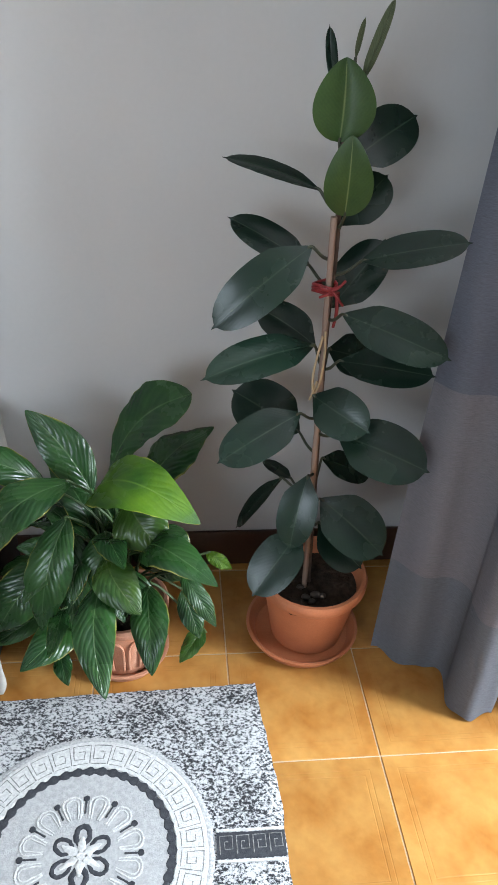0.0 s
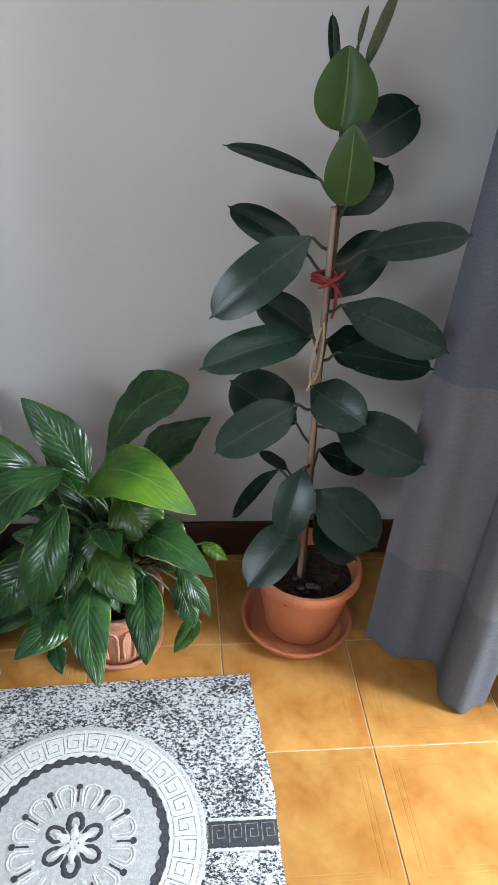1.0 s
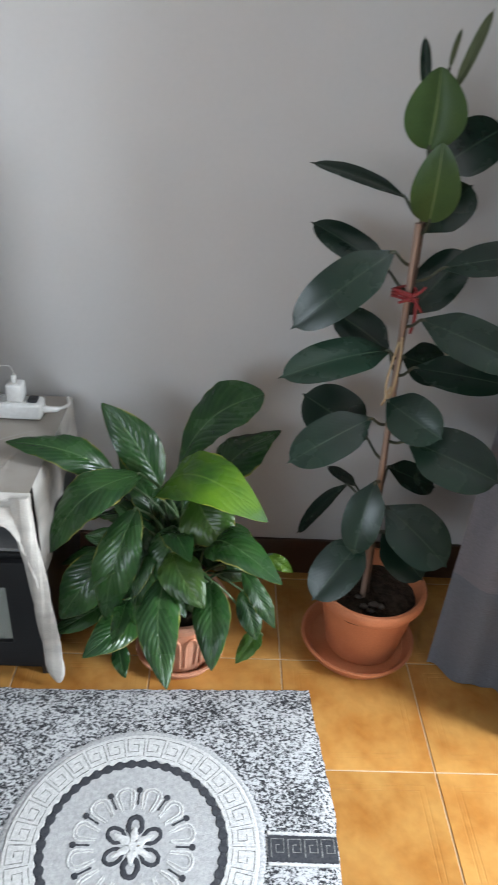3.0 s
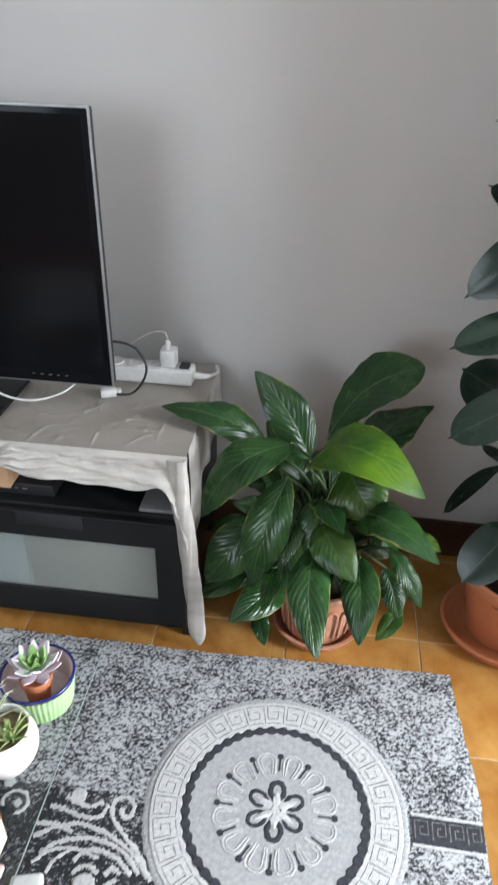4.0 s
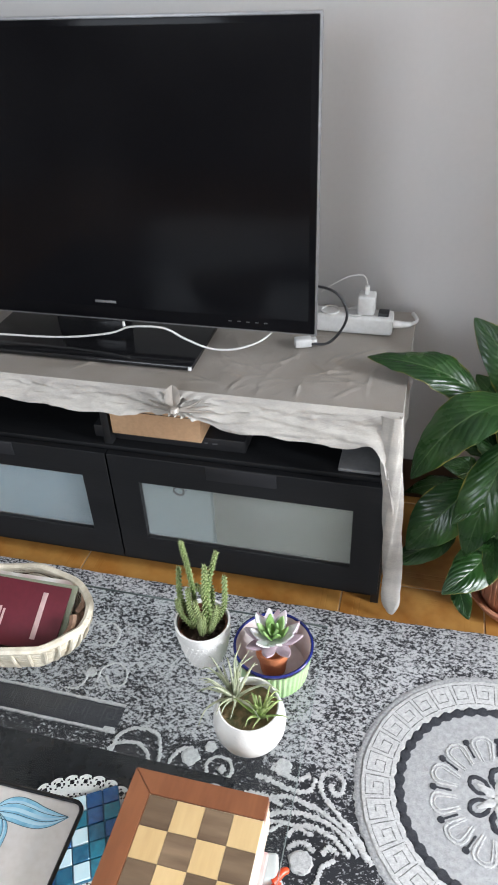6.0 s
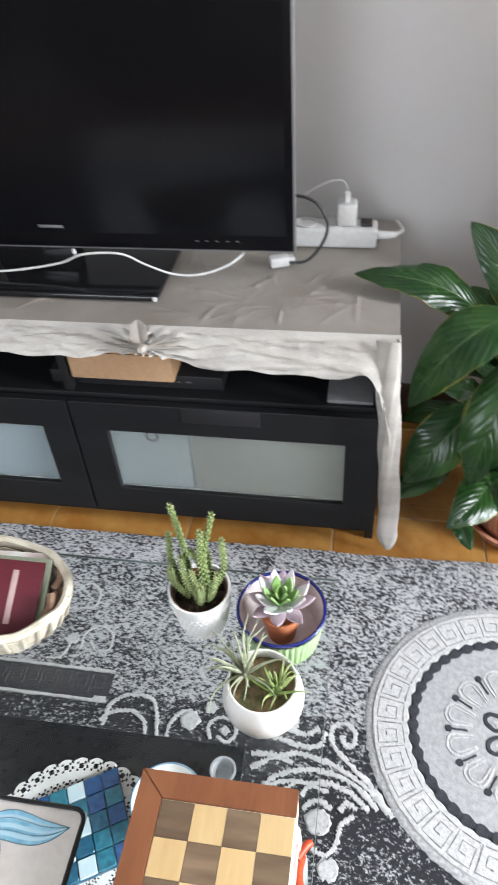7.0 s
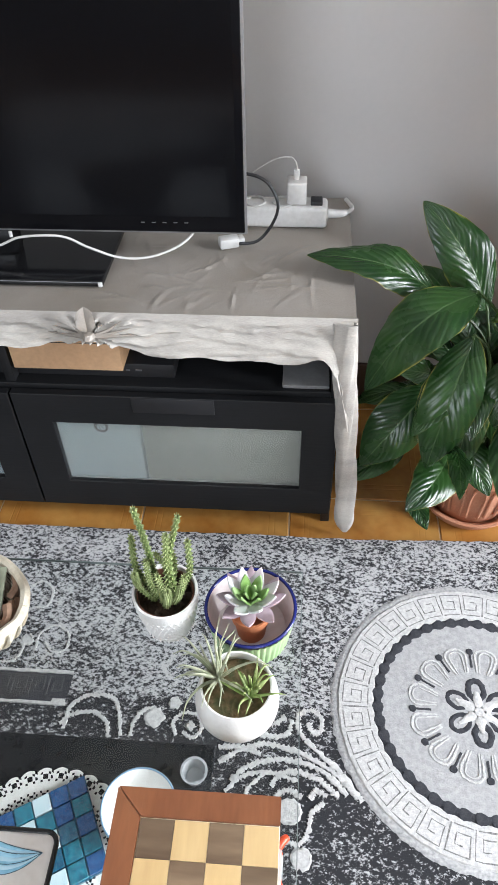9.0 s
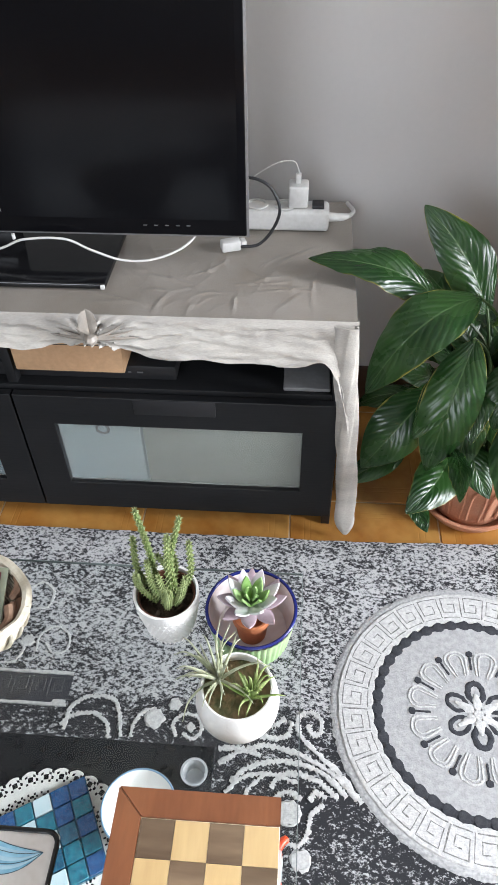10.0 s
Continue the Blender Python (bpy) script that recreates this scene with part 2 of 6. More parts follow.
FROST = M("frosted_pane", (0.86, 0.89, 0.87), 0.24, c2=(0.80, 0.83, 0.81), scale=3, trans=0.85, spec=0.4)
PAPERSAGE = M("grey_green_pane_backing", (0.45, 0.47, 0.41), 0.7, c2=(0.39, 0.41, 0.36), scale=4)
PAPERSKY = M("sky_blue_box_card", (0.34, 0.52, 0.66), 0.7, c2=(0.42, 0.60, 0.72), scale=4)
PAPERBLUE = M("pale_blue_box_card", (0.55, 0.72, 0.80), 0.7, c2=(0.66, 0.80, 0.85), scale=4)
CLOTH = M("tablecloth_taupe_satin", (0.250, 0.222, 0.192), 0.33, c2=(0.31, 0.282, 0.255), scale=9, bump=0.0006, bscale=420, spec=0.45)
# Paler copy of the cloth: light on its falls put into the colour.
CLOTH_LIT = M("tablecloth_falls_lit", (0.46, 0.435, 0.398), 0.55, c2=(0.33, 0.31, 0.288), scale=16, bump=0.0006, bscale=420, spec=0.3, stretch=(0.35, 1, 1.6))
CARD = M("cardboard_kraft", (0.48, 0.30, 0.17), 0.85, c2=(0.43, 0.26, 0.145), scale=8, bump=0.0003)
SCREEN = M("tv_screen_black", (0.004, 0.004, 0.005), 0.12, c2=(0.006, 0.006, 0.007), scale=5, spec=0.09)
GLOSSBLK = M("gloss_black_plastic", (0.008, 0.008, 0.009), 0.15, scale=8, spec=0.5)
MATBLK = M("matt_black_plastic", (0.015, 0.015, 0.017), 0.5, scale=8)
SILVER = M("brushed_silver_edge", (0.30, 0.30, 0.31), 0.45, metal=0.7, scale=20)
WHITEPL = M("white_plastic", (0.60, 0.595, 0.585), 0.35, c2=(0.53, 0.525, 0.51), scale=20)
GREYBAR = M("print_and_shade_grey", (0.13, 0.13, 0.135), 0.5, scale=30)
CERAMIC = M("white_glazed_ceramic", (0.80, 0.79, 0.77), 0.32, c2=(0.74, 0.73, 0.70), scale=25, bump=0.0003, bscale=200, coat=0.15)
CERAMIC_TEX = M("white_knit_textured_ceramic", (0.78, 0.77, 0.75), 0.5, c2=(0.70, 0.69, 0.67), scale=50, bump=0.0006, bscale=300)
ENAMEL_W = M("enamel_offwhite", (0.62, 0.56, 0.55), 0.3, c2=(0.54, 0.47, 0.46), scale=12, coat=0.2)
ENAMEL_G = M("enamel_pale_green", (0.30, 0.47, 0.22), 0.4, c2=(0.42, 0.56, 0.33), scale=14)
ENAMEL_B = M("enamel_navy_rim", (0.012, 0.018, 0.14), 0.25, scale=14, coat=0.3)
CACTUS = M("cactus_green", (0.075, 0.135, 0.028), 0.55, c2=(0.17, 0.23, 0.075), scale=120, bump=0.0012, bscale=300)
THORN = M("cactus_tip_pale", (0.24, 0.29, 0.12), 0.6, scale=80)
SUC_IN = M("succulent_green", (0.14, 0.28, 0.06), 0.4, c2=(0.28, 0.42, 0.18), scale=50)
SUC_OUT = M("succulent_dusky_lilac", (0.36, 0.26, 0.30), 0.45, c2=(0.46, 0.38, 0.42), scale=38)
SUC_MID = M("succulent_lilac_white", (0.62, 0.54, 0.60), 0.42, c2=(0.50, 0.58, 0.52), scale=38)
AIRP = M("air_plant_silver_green", (0.25, 0.28, 0.17), 0.6, c2=(0.42, 0.43, 0.32), scale=60)
AIRP_G = M("air_plant_bright_green", (0.16, 0.25, 0.055), 0.5, c2=(0.32, 0.37, 0.16), scale=60)
SAND = M("pale_gravel", (0.27, 0.185, 0.10), 0.9, c2=(0.09, 0.10, 0.045), scale=90, bump=0.003, bscale=180)
MAHOG = M("chess_frame_red_brown", (0.26, 0.098, 0.042), 0.35, c2=(0.16, 0.052, 0.022), scale=18, bump=0.0003, bscale=160, stretch=(1, 0.2, 1))
MAPLE = random_tint(M("chess_maple_veneer", (0.62, 0.44, 0.22), 0.4, c2=(0.55, 0.37, 0.17), scale=20, bscale=150, stretch=(1, 0.15, 1)), 0.05)
WALNUT = random_tint(M("chess_walnut_veneer", (0.23, 0.155, 0.095), 0.4, c2=(0.10, 0.06, 0.035), scale=46, bscale=150, stretch=(0.15, 1, 1)), 0.2)
CREAM = M("box_side_cream_wood", (0.74, 0.66, 0.50), 0.5, c2=(0.68, 0.58, 0.42), scale=12)
PAPER = M("magazine_paper", (0.70, 0.68, 0.64), 0.6, c2=(0.45, 0.30, 0.28), scale=30)
WICKER = M("wicker_pale", (0.68, 0.63, 0.52), 0.7, c2=(0.52, 0.46, 0.35), scale=60, bump=0.0008, bscale=300)
WICKER_SHADE = M("wicker_inside_shade", (0.10, 0.065, 0.04), 0.8, c2=(0.05, 0.032, 0.02), scale=40, bump=0.001)
MAROON = M("maroon_card", (0.115, 0.012, 0.022), 0.5, c2=(0.095, 0.010, 0.018), scale=10)
SAGE = M("sage_card_edge", (0.30, 0.33, 0.24), 0.6, scale=10)
PINKTXT = M("pale_pink_print", (0.55, 0.38, 0.36), 0.6, scale=10)
PLATE = M("plate_glaze_ivory", (0.66, 0.63, 0.59), 0.25, c2=(0.61, 0.575, 0.54), scale=14, coat=0.2)
PBLUE = M("plate_feather_blue", (0.16, 0.42, 0.58), 0.3, c2=(0.30, 0.56, 0.70), scale=60)
PBLUE_LT = M("plate_feather_pale_blue", (0.46, 0.66, 0.74), 0.3, c2=(0.36, 0.58, 0.70), scale=60)
PBLUE_DK = M("plate_feather_outline", (0.05, 0.10, 0.14), 0.35, scale=30)
PRED = M("plate_feather_rose", (0.45, 0.14, 0.14), 0.3, c2=(0.55, 0.30, 0.28), scale=60)
LACE = M("crochet_lace_white", (0.80, 0.79, 0.76), 0.9, c2=(0.70, 0.69, 0.66), scale=120, bump=0.0008, bscale=500)
BLUES = [
    M("mosaic_turquoise", (0.016, 0.22, 0.30), 0.12, c2=(0.008, 0.09, 0.16), scale=170, coat=0.4),
    M("mosaic_deep_blue", (0.008, 0.045, 0.16), 0.12, c2=(0.02, 0.12, 0.30), scale=170, coat=0.4),
    M("mosaic_white", (0.62, 0.76, 0.80), 0.12, c2=(0.52, 0.70, 0.76), scale=60, coat=0.4),
    M("mosaic_teal", (0.02, 0.15, 0.24), 0.12, c2=(0.008, 0.06, 0.13), scale=170, coat=0.4),
]
SPRAYRED = M("spray_orange_red", (0.75, 0.075, 0.02), 0.35, scale=20)
BLACKGLASS = M("shelf_black_glass", (0.010, 0.011, 0.013), 0.12, c2=(0.016, 0.017, 0.019), scale=60, spec=0.5)
CHROME = M("chrome", (0.7, 0.7, 0.7), 0.15, metal=1.0, scale=10)
FRAMEW = M("window_frame_white", (0.75, 0.75, 0.73), 0.4, scale=6)


def glass_mat(name, colour, rough=0.0, ior=1.45):
    m = bpy.data.materials.new(name)
    m.use_nodes = True
    p = m.node_tree.nodes["Principled BSDF"]
    p.inputs["Base Color"].default_value = lin(colour)
    p.inputs["Transmission Weight"].default_value = 1.0
    p.inputs["Roughness"].default_value = rough
    p.inputs["IOR"].default_value = ior
    return m


def pane_mat(name, tint):
    """Thin flat glass: clear, with the mirror gloss of its face."""
    m = bpy.data.materials.new(name)
    m.use_nodes = True
    nt = m.node_tree
    nt.nodes.remove(nt.nodes["Principled BSDF"])
    tr, gl, fr, mx = (nt.nodes.new("ShaderNode" + k) for k in ("BsdfTransparent", "BsdfGlossy", "Fresnel", "MixShader"))
    tr.inputs[0].default_value = lin(tint)
    gl.inputs["Roughness"].default_value = 0.02
    fr.inputs[0].default_value = 1.5
    nt.links.new(fr.outputs[0], mx.inputs[0])
    nt.links.new(tr.outputs[0], mx.inputs[1])
    nt.links.new(gl.outputs[0], mx.inputs[2])
    nt.links.new(mx.outputs[0], nt.nodes["Material Output"].inputs[0])
    return m


PANE = pane_mat("table_glass", (0.93, 0.96, 0.95))
PANE_EDGE = glass_mat("glass_edge_green", (0.75, 0.86, 0.82))
CLEARPL = pane_mat("clear_plastic", (0.86, 0.87, 0.88))

# ---- building helpers ----


def thing(name, loc, label, category, group="", kind=""):
    ob = new(name)
    ob.empty_display_size = 0.05
    ob.location = loc
    return tagged(ob, label, category, group, kind)


def finish(bm, name, mat, smooth=True):
    bmesh.ops.recalc_face_normals(bm, faces=bm.faces)
    me = bpy.data.meshes.new(name)
    bm.to_mesh(me)
    bm.free()
    for m in mat if isinstance(mat, (list, tuple)) else (mat,):
        me.materials.append(m)
    if smooth:
        for poly in me.polygons:
            poly.use_smooth = True
        me.set_sharp_from_angle(angle=radians(38))
    return me


def origin(ob):
    m = Matrix.Translation(ob.location)
    return m if ob.parent is None else origin(ob.parent) @ ob.matrix_parent_inverse @ m


def part(name, bm, mat, parent, label="", smooth=True):
    """One mesh object, given in world coordinates, under a thing or a part."""
    ob = new(name, bm if isinstance(bm, bpy.types.Mesh) else finish(bm, name, mat, smooth))
    ob.parent = parent
    ob.matrix_parent_inverse = origin(parent).inverted()
    return tagged(ob, label)


def solo(name, bm, mat, label, category="", kind="", smooth=True, group=""):
    return tagged(new(name, finish(bm, name, mat, smooth)), label, category, group, kind)


def box(x0, x1, y0, y1, z0, z1, bev=0.0, seg=2, bm=None):
    bm2 = bmesh.new()
    bmesh.ops.create_cube(bm2, size=1, matrix=Matrix.LocRotScale(((x0 + x1) / 2, (y0 + y1) / 2, (z0 + z1) / 2), None, (x1 - x0, y1 - y0, z1 - z0)))
    if bev:
        bmesh.ops.bevel(bm2, geom=bm2.edges[:], offset=bev, segments=seg, affect="EDGES", profile=0.5)
    if bm is None:
        return bm2
    me = bpy.data.meshes.new("tmp")
    bm2.to_mesh(me)
    bm2.free()
    bm.from_mesh(me)
    bpy.data.meshes.remove(me)
    return bm


def moved(bm, m):
    bm.transform(m)
    return bm


def lathe(profile, centre, n=48, wob=0.0, ribs=0, rib=0.0, oval=1.0, cap=False):
    """A turned shape from (radius, height) pairs, with an optional ribbed side."""
    bm = bmesh.new()
    rows = []
    for r, z in profile:
        row = []
        for i in range(n):
            a = 2 * math.pi * i / n
            k = r * (1 + wob * math.sin(3 * a + z * 30)) + (rib * abs(math.sin(ribs * a / 2)) if ribs else 0)
            row.append(bm.verts.new((centre[0] + k * math.cos(a), centre[1] + oval * k * math.sin(a), centre[2] + z)))
        rows.append(row)
    for a, b in zip(rows, rows[1:]):
        for i in range(n):
            bm.faces.new((a[i], a[(i + 1) % n], b[(i + 1) % n], b[i]))
    for row in (rows[0], rows[-1]):
        if cap or (row[0].co - row[n // 2].co).length < 0.006:
            bm.faces.new(row)
    return bm


def smooth_path(pts, per=8):
    """Catmull-Rom through the points."""
    p = [Vector(q) for q in pts]
    if len(p) < 3:
        return [p[0].lerp(p[1], i / per) for i in range(per + 1)]
    p = [p[0] * 2 - p[1], *p, p[-1] * 2 - p[-2]]
    out = []
    for a, b, c, d in zip(p, p[1:], p[2:], p[3:]):
        for i in range(per):
            t = i / per
            out.append(0.5 * (2 * b + (c - a) * t + (2 * a - 5 * b + 4 * c - d) * t * t + (3 * b - a - 3 * c + d) * t**3))
    out.append(p[-2])
    return out


def tube(pts, r0, r1=None, n=8, per=8, bm=None, bumps=0.0):
    """A round rod swept along a smooth path, tapering from r0 to r1."""
    bm = bm or bmesh.new()
    path = smooth_path(pts, per)
    r1 = r0 if r1 is None else r1
    up = Vector((0.31, 0.17, 0.93)).normalized()
    rows = []
    for i, q in enumerate(path):
        d = (path[min(i + 1, len(path) - 1)] - path[max(i - 1, 0)]).normalized()
        s = d.cross(up)
        s = s.normalized() if s.length > 1e-3 else Vector((1, 0, 0))
        u = s.cross(d)
        r = r0 + (r1 - r0) * i / (len(path) - 1)
        r *= 1 + bumps * math.sin(i * 2.1)
        rows.append([bm.verts.new(q + (s * math.cos(2 * math.pi * k / n) + u * math.sin(2 * math.pi * k / n)) * r) for k in range(n)])
    for a, b in zip(rows, rows[1:]):
        for k in range(n):
            bm.faces.new((a[k], a[(k + 1) % n], b[(k + 1) % n], b[k]))
    bm.faces.new(rows[0][::-1])
    bm.faces.new(rows[-1])
    return bm


def ribbon(bm, pts, width, z, rise=0.0015, per=6, smooth=True, taper=False, jag=0.0):
    """A raised flat strip lying along a path in the plan."""
    path = smooth_path([(x, y, 0) for x, y in pts], per) if smooth else [Vector((x, y, 0)) for x, y in pts]
    rows = []
    for i, q in enumerate(path):
        d = (path[min(i + 1, len(path) - 1)] - path[max(i - 1, 0)]).normalized()
        s = Vector((-d.y, d.x, 0)) * width / 2
        if taper:
            s *= 0.25 + 0.75 * math.sin(math.pi * min(1, i / (len(path) - 1) * 0.75 + 0.25))
        ja, jb = 1 + jag * random.uniform(-1, 1), 1 + jag * random.uniform(-1, 1)
        rows.append([bm.verts.new(q + s * k + Vector((0, 0, z + h))) for k, h in ((-ja, 0), (-0.75 * ja, rise), (0.75 * jb, rise), (jb, 0))])
    for a, b in zip(rows, rows[1:]):
        for k in range(3):
            bm.faces.new((a[k], a[k + 1], b[k + 1], b[k]))
    return bm


def disc(bm, cx, cy, r0, r1, z, rise=0.002, n=96, jag=0.0):
    """A raised ring of pile with soft shoulders; r0 = 0 gives a full disc."""
    rad = [(r1, 0), (max(r1 - 0.004, r1 * 0.86), rise)] + ([(r1 - 0.0065, rise), (r0 + 0.0065, rise), (r0 + 0.004, rise), (r0, 0)] if r0 else [(max(r1 - 0.007, r1 * 0.8), rise), (r1 * 0.6, rise), (r1 * 0.4, rise), (r1 * 0.12, rise)])
    rows = []
    for k, (r, h) in enumerate(rad):
        if k == 2:
            jag = 0.0
        rows.append([bm.verts.new((cx + (r + jag * random.uniform(-1, 1)) * math.cos(2 * math.pi * i / n), cy + (r + jag * random.uniform(-1, 1)) * math.sin(2 * math.pi * i / n), z + h)) for i in range(n)])
    for a, b in zip(rows, rows[1:]):
        for i in range(n):
            bm.faces.new((a[i], a[(i + 1) % n], b[(i + 1) % n], b[i]))
    if not r0:
        bm.faces.new(rows[-1])
    return bm


def blade(base, tip, width, normal, sag=0.05, fold=0.1, shape="oval", ripple=0.0, point=0.06, nt=16, nu=8, thick=0.0007, twist=0.0, bow=None):
    """A leaf blade from stalk to tip: bowed along its length by sag, folded along the midrib, with waved side veins."""
    B, T = Vector(base), Vector(tip)
    d = T - B
    L = d.length
    d.normalize()
    n = Vector(normal)
    s = d.cross(n).normalized()
    n = s.cross(d)
    bm = bmesh.new()
    uv = bm.loops.layers.uv.new("UVMap")
    grid, back, uvs = [], [], {}
    ph = random.uniform(0, 6)
    bend = random.uniform(-0.06, 0.06) if shape != "oval" else random.uniform(-0.02, 0.02)
    bend = bend if bow is None else bow
    for i in range(nt + 1):
        t = 0.35 * i / nt + 0.65 * (0.5 - 0.5 * math.cos(math.pi * i / nt))
        if shape == "oval":
            tt = min(1.0, t / (1 - point))
            w = max(0.0, 1 - abs(2 * tt - 1) ** (2.5 if tt > 0.5 else 2.0)) ** 0.56 * min(1.0, 0.45 + 2.2 * tt)
            w = max(w, 0.07 * (1 - t) / point if t >= 1 - point else 0, 0.03 if t < 0.02 else 0)
        elif shape == "blunt":
            w = max(math.sin(math.pi * t**1.45) ** 0.55 if 0 < t < 1 else 0.0, 0.02)
        else:
            w = math.sin(math.pi * t**0.84) ** 0.74 * (1 - 0.16 * t**4) if shape == "lance" else math.sin(math.pi * t**0.76) ** 0.66
            w = max(w, 0.02 * (1 - t))
        hw = width / 2 * w
        mid = B + d * (L * t) + n * (sag * L * 4 * t * (1 - t) * (1.0 - 0.25 * t)) + s * (bend * L * math.sin(math.pi * t))
        tw = twist * (t - 0.5)
        s2, n2 = s * math.cos(tw) + n * math.sin(tw), n * math.cos(tw) - s * math.sin(tw)
        ra, rb = [], []
        for j in range(nu + 1):
            u = 2 * j / nu - 1
            h = fold * hw * (1.25 * abs(u) - 1.45 * u * u) if shape == "lance" else fold * hw * (abs(u) - 0.55 * u * u)
            h += ripple * w * math.sin(t * 38 - abs(u) * 6) * abs(u) + ripple * 2.2 * w * math.sin(t * 11 + ph + (2 if u > 0 else 0)) * u * u
            q = mid + s2 * (hw * u) + n2 * h
            a, b = bm.verts.new(q), bm.verts.new(q - n2 * thick)
            uvs[a] = uvs[b] = ((u + 1) / 2, t)
            ra.append(a), rb.append(b)
        grid.append(ra), back.append(rb)
    for i in range(nt):
        for j in range(nu):
            bm.faces.new((grid[i][j], grid[i][j + 1], grid[i + 1][j + 1], grid[i + 1][j]))
            bm.faces.new((back[i][j], back[i + 1][j], back[i + 1][j + 1], back[i][j + 1]))
        for k in (0, nu):
            bm.faces.new((grid[i][k], grid[i + 1][k], back[i + 1][k], back[i][k]))
    for f in bm.faces:
        for lo in f.loops:
            lo[uv].uv = uvs[lo.vert]
    return bm


def sheet(rows, off):
    """Cloth from rows of points: a front, a back set off by the vector off, and closed hems."""
    bm = bmesh.new()
    off = Vector(off)
    f = [[bm.verts.new(p) for p in r] for r in rows]
    g = [[bm.verts.new(Vector(p) + off) for p in r] for r in rows]
    ni, nj = len(rows) - 1, len(rows[0]) - 1
    for i in range(ni):
        for j in range(nj):
            bm.faces.new((f[i][j], f[i + 1][j], f[i + 1][j + 1], f[i][j + 1]))
            bm.faces.new((g[i][j], g[i][j + 1], g[i + 1][j + 1], g[i + 1][j]))
    for i in range(ni):
        bm.faces.new((f[i][0], g[i][0], g[i + 1][0], f[i + 1][0]))
        bm.faces.new((f[i][nj], f[i + 1][nj], g[i + 1][nj], g[i][nj]))
    for j in range(nj):
        bm.faces.new((f[0][j], f[0][j + 1], g[0][j + 1], g[0][j]))
        bm.faces.new((f[ni][j], g[ni][j], g[ni][j + 1], f[ni][j + 1]))
    return bm


# ---- structure ----
X0, X1, Y0, Y1, H = -2.7, 2.60, -3.6, 0.0, 2.6
solo("wall_back", box(X0 - 0.15, X1 + 0.15, Y1, Y1 + 0.15, 0, H), PAINT, "plain grey-white painted plaster wall", kind="structure")
solo("wall_left", box(X0 - 0.15, X0, Y0, Y1, 0, H), PAINT_UNSEEN, "plain unseen wall, beige to cut bounced light", kind="structure")
wall = box(X1, X1 + 0.15, Y0, -1.46, 0, H)
# Unseen pier, added to keep window light off the corner.
box(1.52, X1 + 0.15, -0.66, Y1, 0, H, bm=wall)
box(X1, X1 + 0.15, -1.46, -0.66, 2.25, H, bm=wall)
box(X1, X1 + 0.15, -1.46, -0.66, 0, 0.25, bm=wall)
solo("wall_right", wall, PAINT, "grey-white wall with a wide window opening and an added light-blocking pier", kind="structure")
wall = box(X0 - 0.15, -2.0, Y0 - 0.15, Y0, 0, H)
box(-0.4, X1 + 0.15, Y0 - 0.15, Y0, 0, H, bm=wall)
box(-2.0, -0.4, Y0 - 0.15, Y0, 0, 0.9, bm=wall)
box(-2.0, -0.4, Y0 - 0.15, Y0, 2.2, H, bm=wall)
solo("wall_front", wall, PAINT_UNSEEN, "unseen wall, beige to cut bounced light, with an opening for the fill", kind="structure")
solo("ceiling", box(X0 - 0.15, X1 + 0.15, Y0 - 0.15, Y1 + 0.15, H, H + 0.1), CEIL, "plain grey-white ceiling", kind="structure")
solo("skirting_back", box(X0, 1.5195, Y1 - 0.012, Y1 - 0.0005, 0.0, 0.118, 0.003), SKIRT, "dark brown skirting along the wall", kind="structure")
solo("skirting_right", box(1.508, 1.5195, -0.655, Y1 - 0.013, 0.0, 0.118, 0.003), SKIRT, "dark brown skirting along the wall", kind="structure")
frame_w = box(X1 + 0.03, X1 + 0.10, -1.46, -1.40, 0.254, 2.246, 0.004)
for y in (-0.72, -1.08):
    box(X1 + 0.03, X1 + 0.10, y, y + 0.06, 0.254, 2.246, 0.004, bm=frame_w)
box(X1 + 0.03, X1 + 0.10, -1.40, -0.72, 2.186, 2.246, 0.004, bm=frame_w)
solo("window_frame", frame_w, FRAMEW, "white frame of the wide window", kind="structure")

# ---- rug ----
MX, MY = 0.247, -0.808
rug = thing("rug", (-0.4, -1.2, 0), "grey, black and white patterned pile rug with a round medallion", "rug")
bm = bmesh.new()
nx, ny = 120, 90
x0, x1, y0, y1 = -1.75, 0.635, -2.3, -0.451
grid = []
for i in range(nx + 1):
    row = []
    for j in range(ny + 1):
        x, y = x0 + (x1 - x0) * i / nx, y0 + (y1 - y0) * j / ny
        e = min(i, nx - i, j, ny - j)
        jx = random.uniform(-0.0018, 0.0018) if i in (0, nx) else 0
        jy = random.uniform(-0.0018, 0.0018) if j in (0, ny) else 0
        sx, sy = min(1, max(0, (x - 0.05) / 0.56)), min(1, max(0, (y + 0.72) / 0.26))
        jx -= 0.026 * sy * (i / nx) ** 6
        jy += 0.017 * sx * (j / ny) ** 6
        row.append(bm.verts.new((x + jx, y + jy, 0.0085 if e == 0 else 0.012 + 0.0006 * noise.noise((x * 9, y * 9, 0)))))
    grid.append(row)
for i in range(nx):
    for j in range(ny):
        bm.faces.new((grid[i][j], grid[i + 1][j], grid[i + 1][j + 1], grid[i][j + 1]))
rim = [grid[i][0] for i in range(nx + 1)] + [grid[nx][j] for j in range(1, ny + 1)] + [grid[i][ny] for i in range(nx - 1, -1, -1)] + [grid[0][j] for j in range(ny - 1, 0, -1)]
low = [bm.verts.new((v.co.x, v.co.y, 0.0015)) for v in rim]
for k in range(len(rim)):
    bm.faces.new((rim[k], low[k], low[(k + 1) % len(rim)], rim[(k + 1) % len(rim)]))
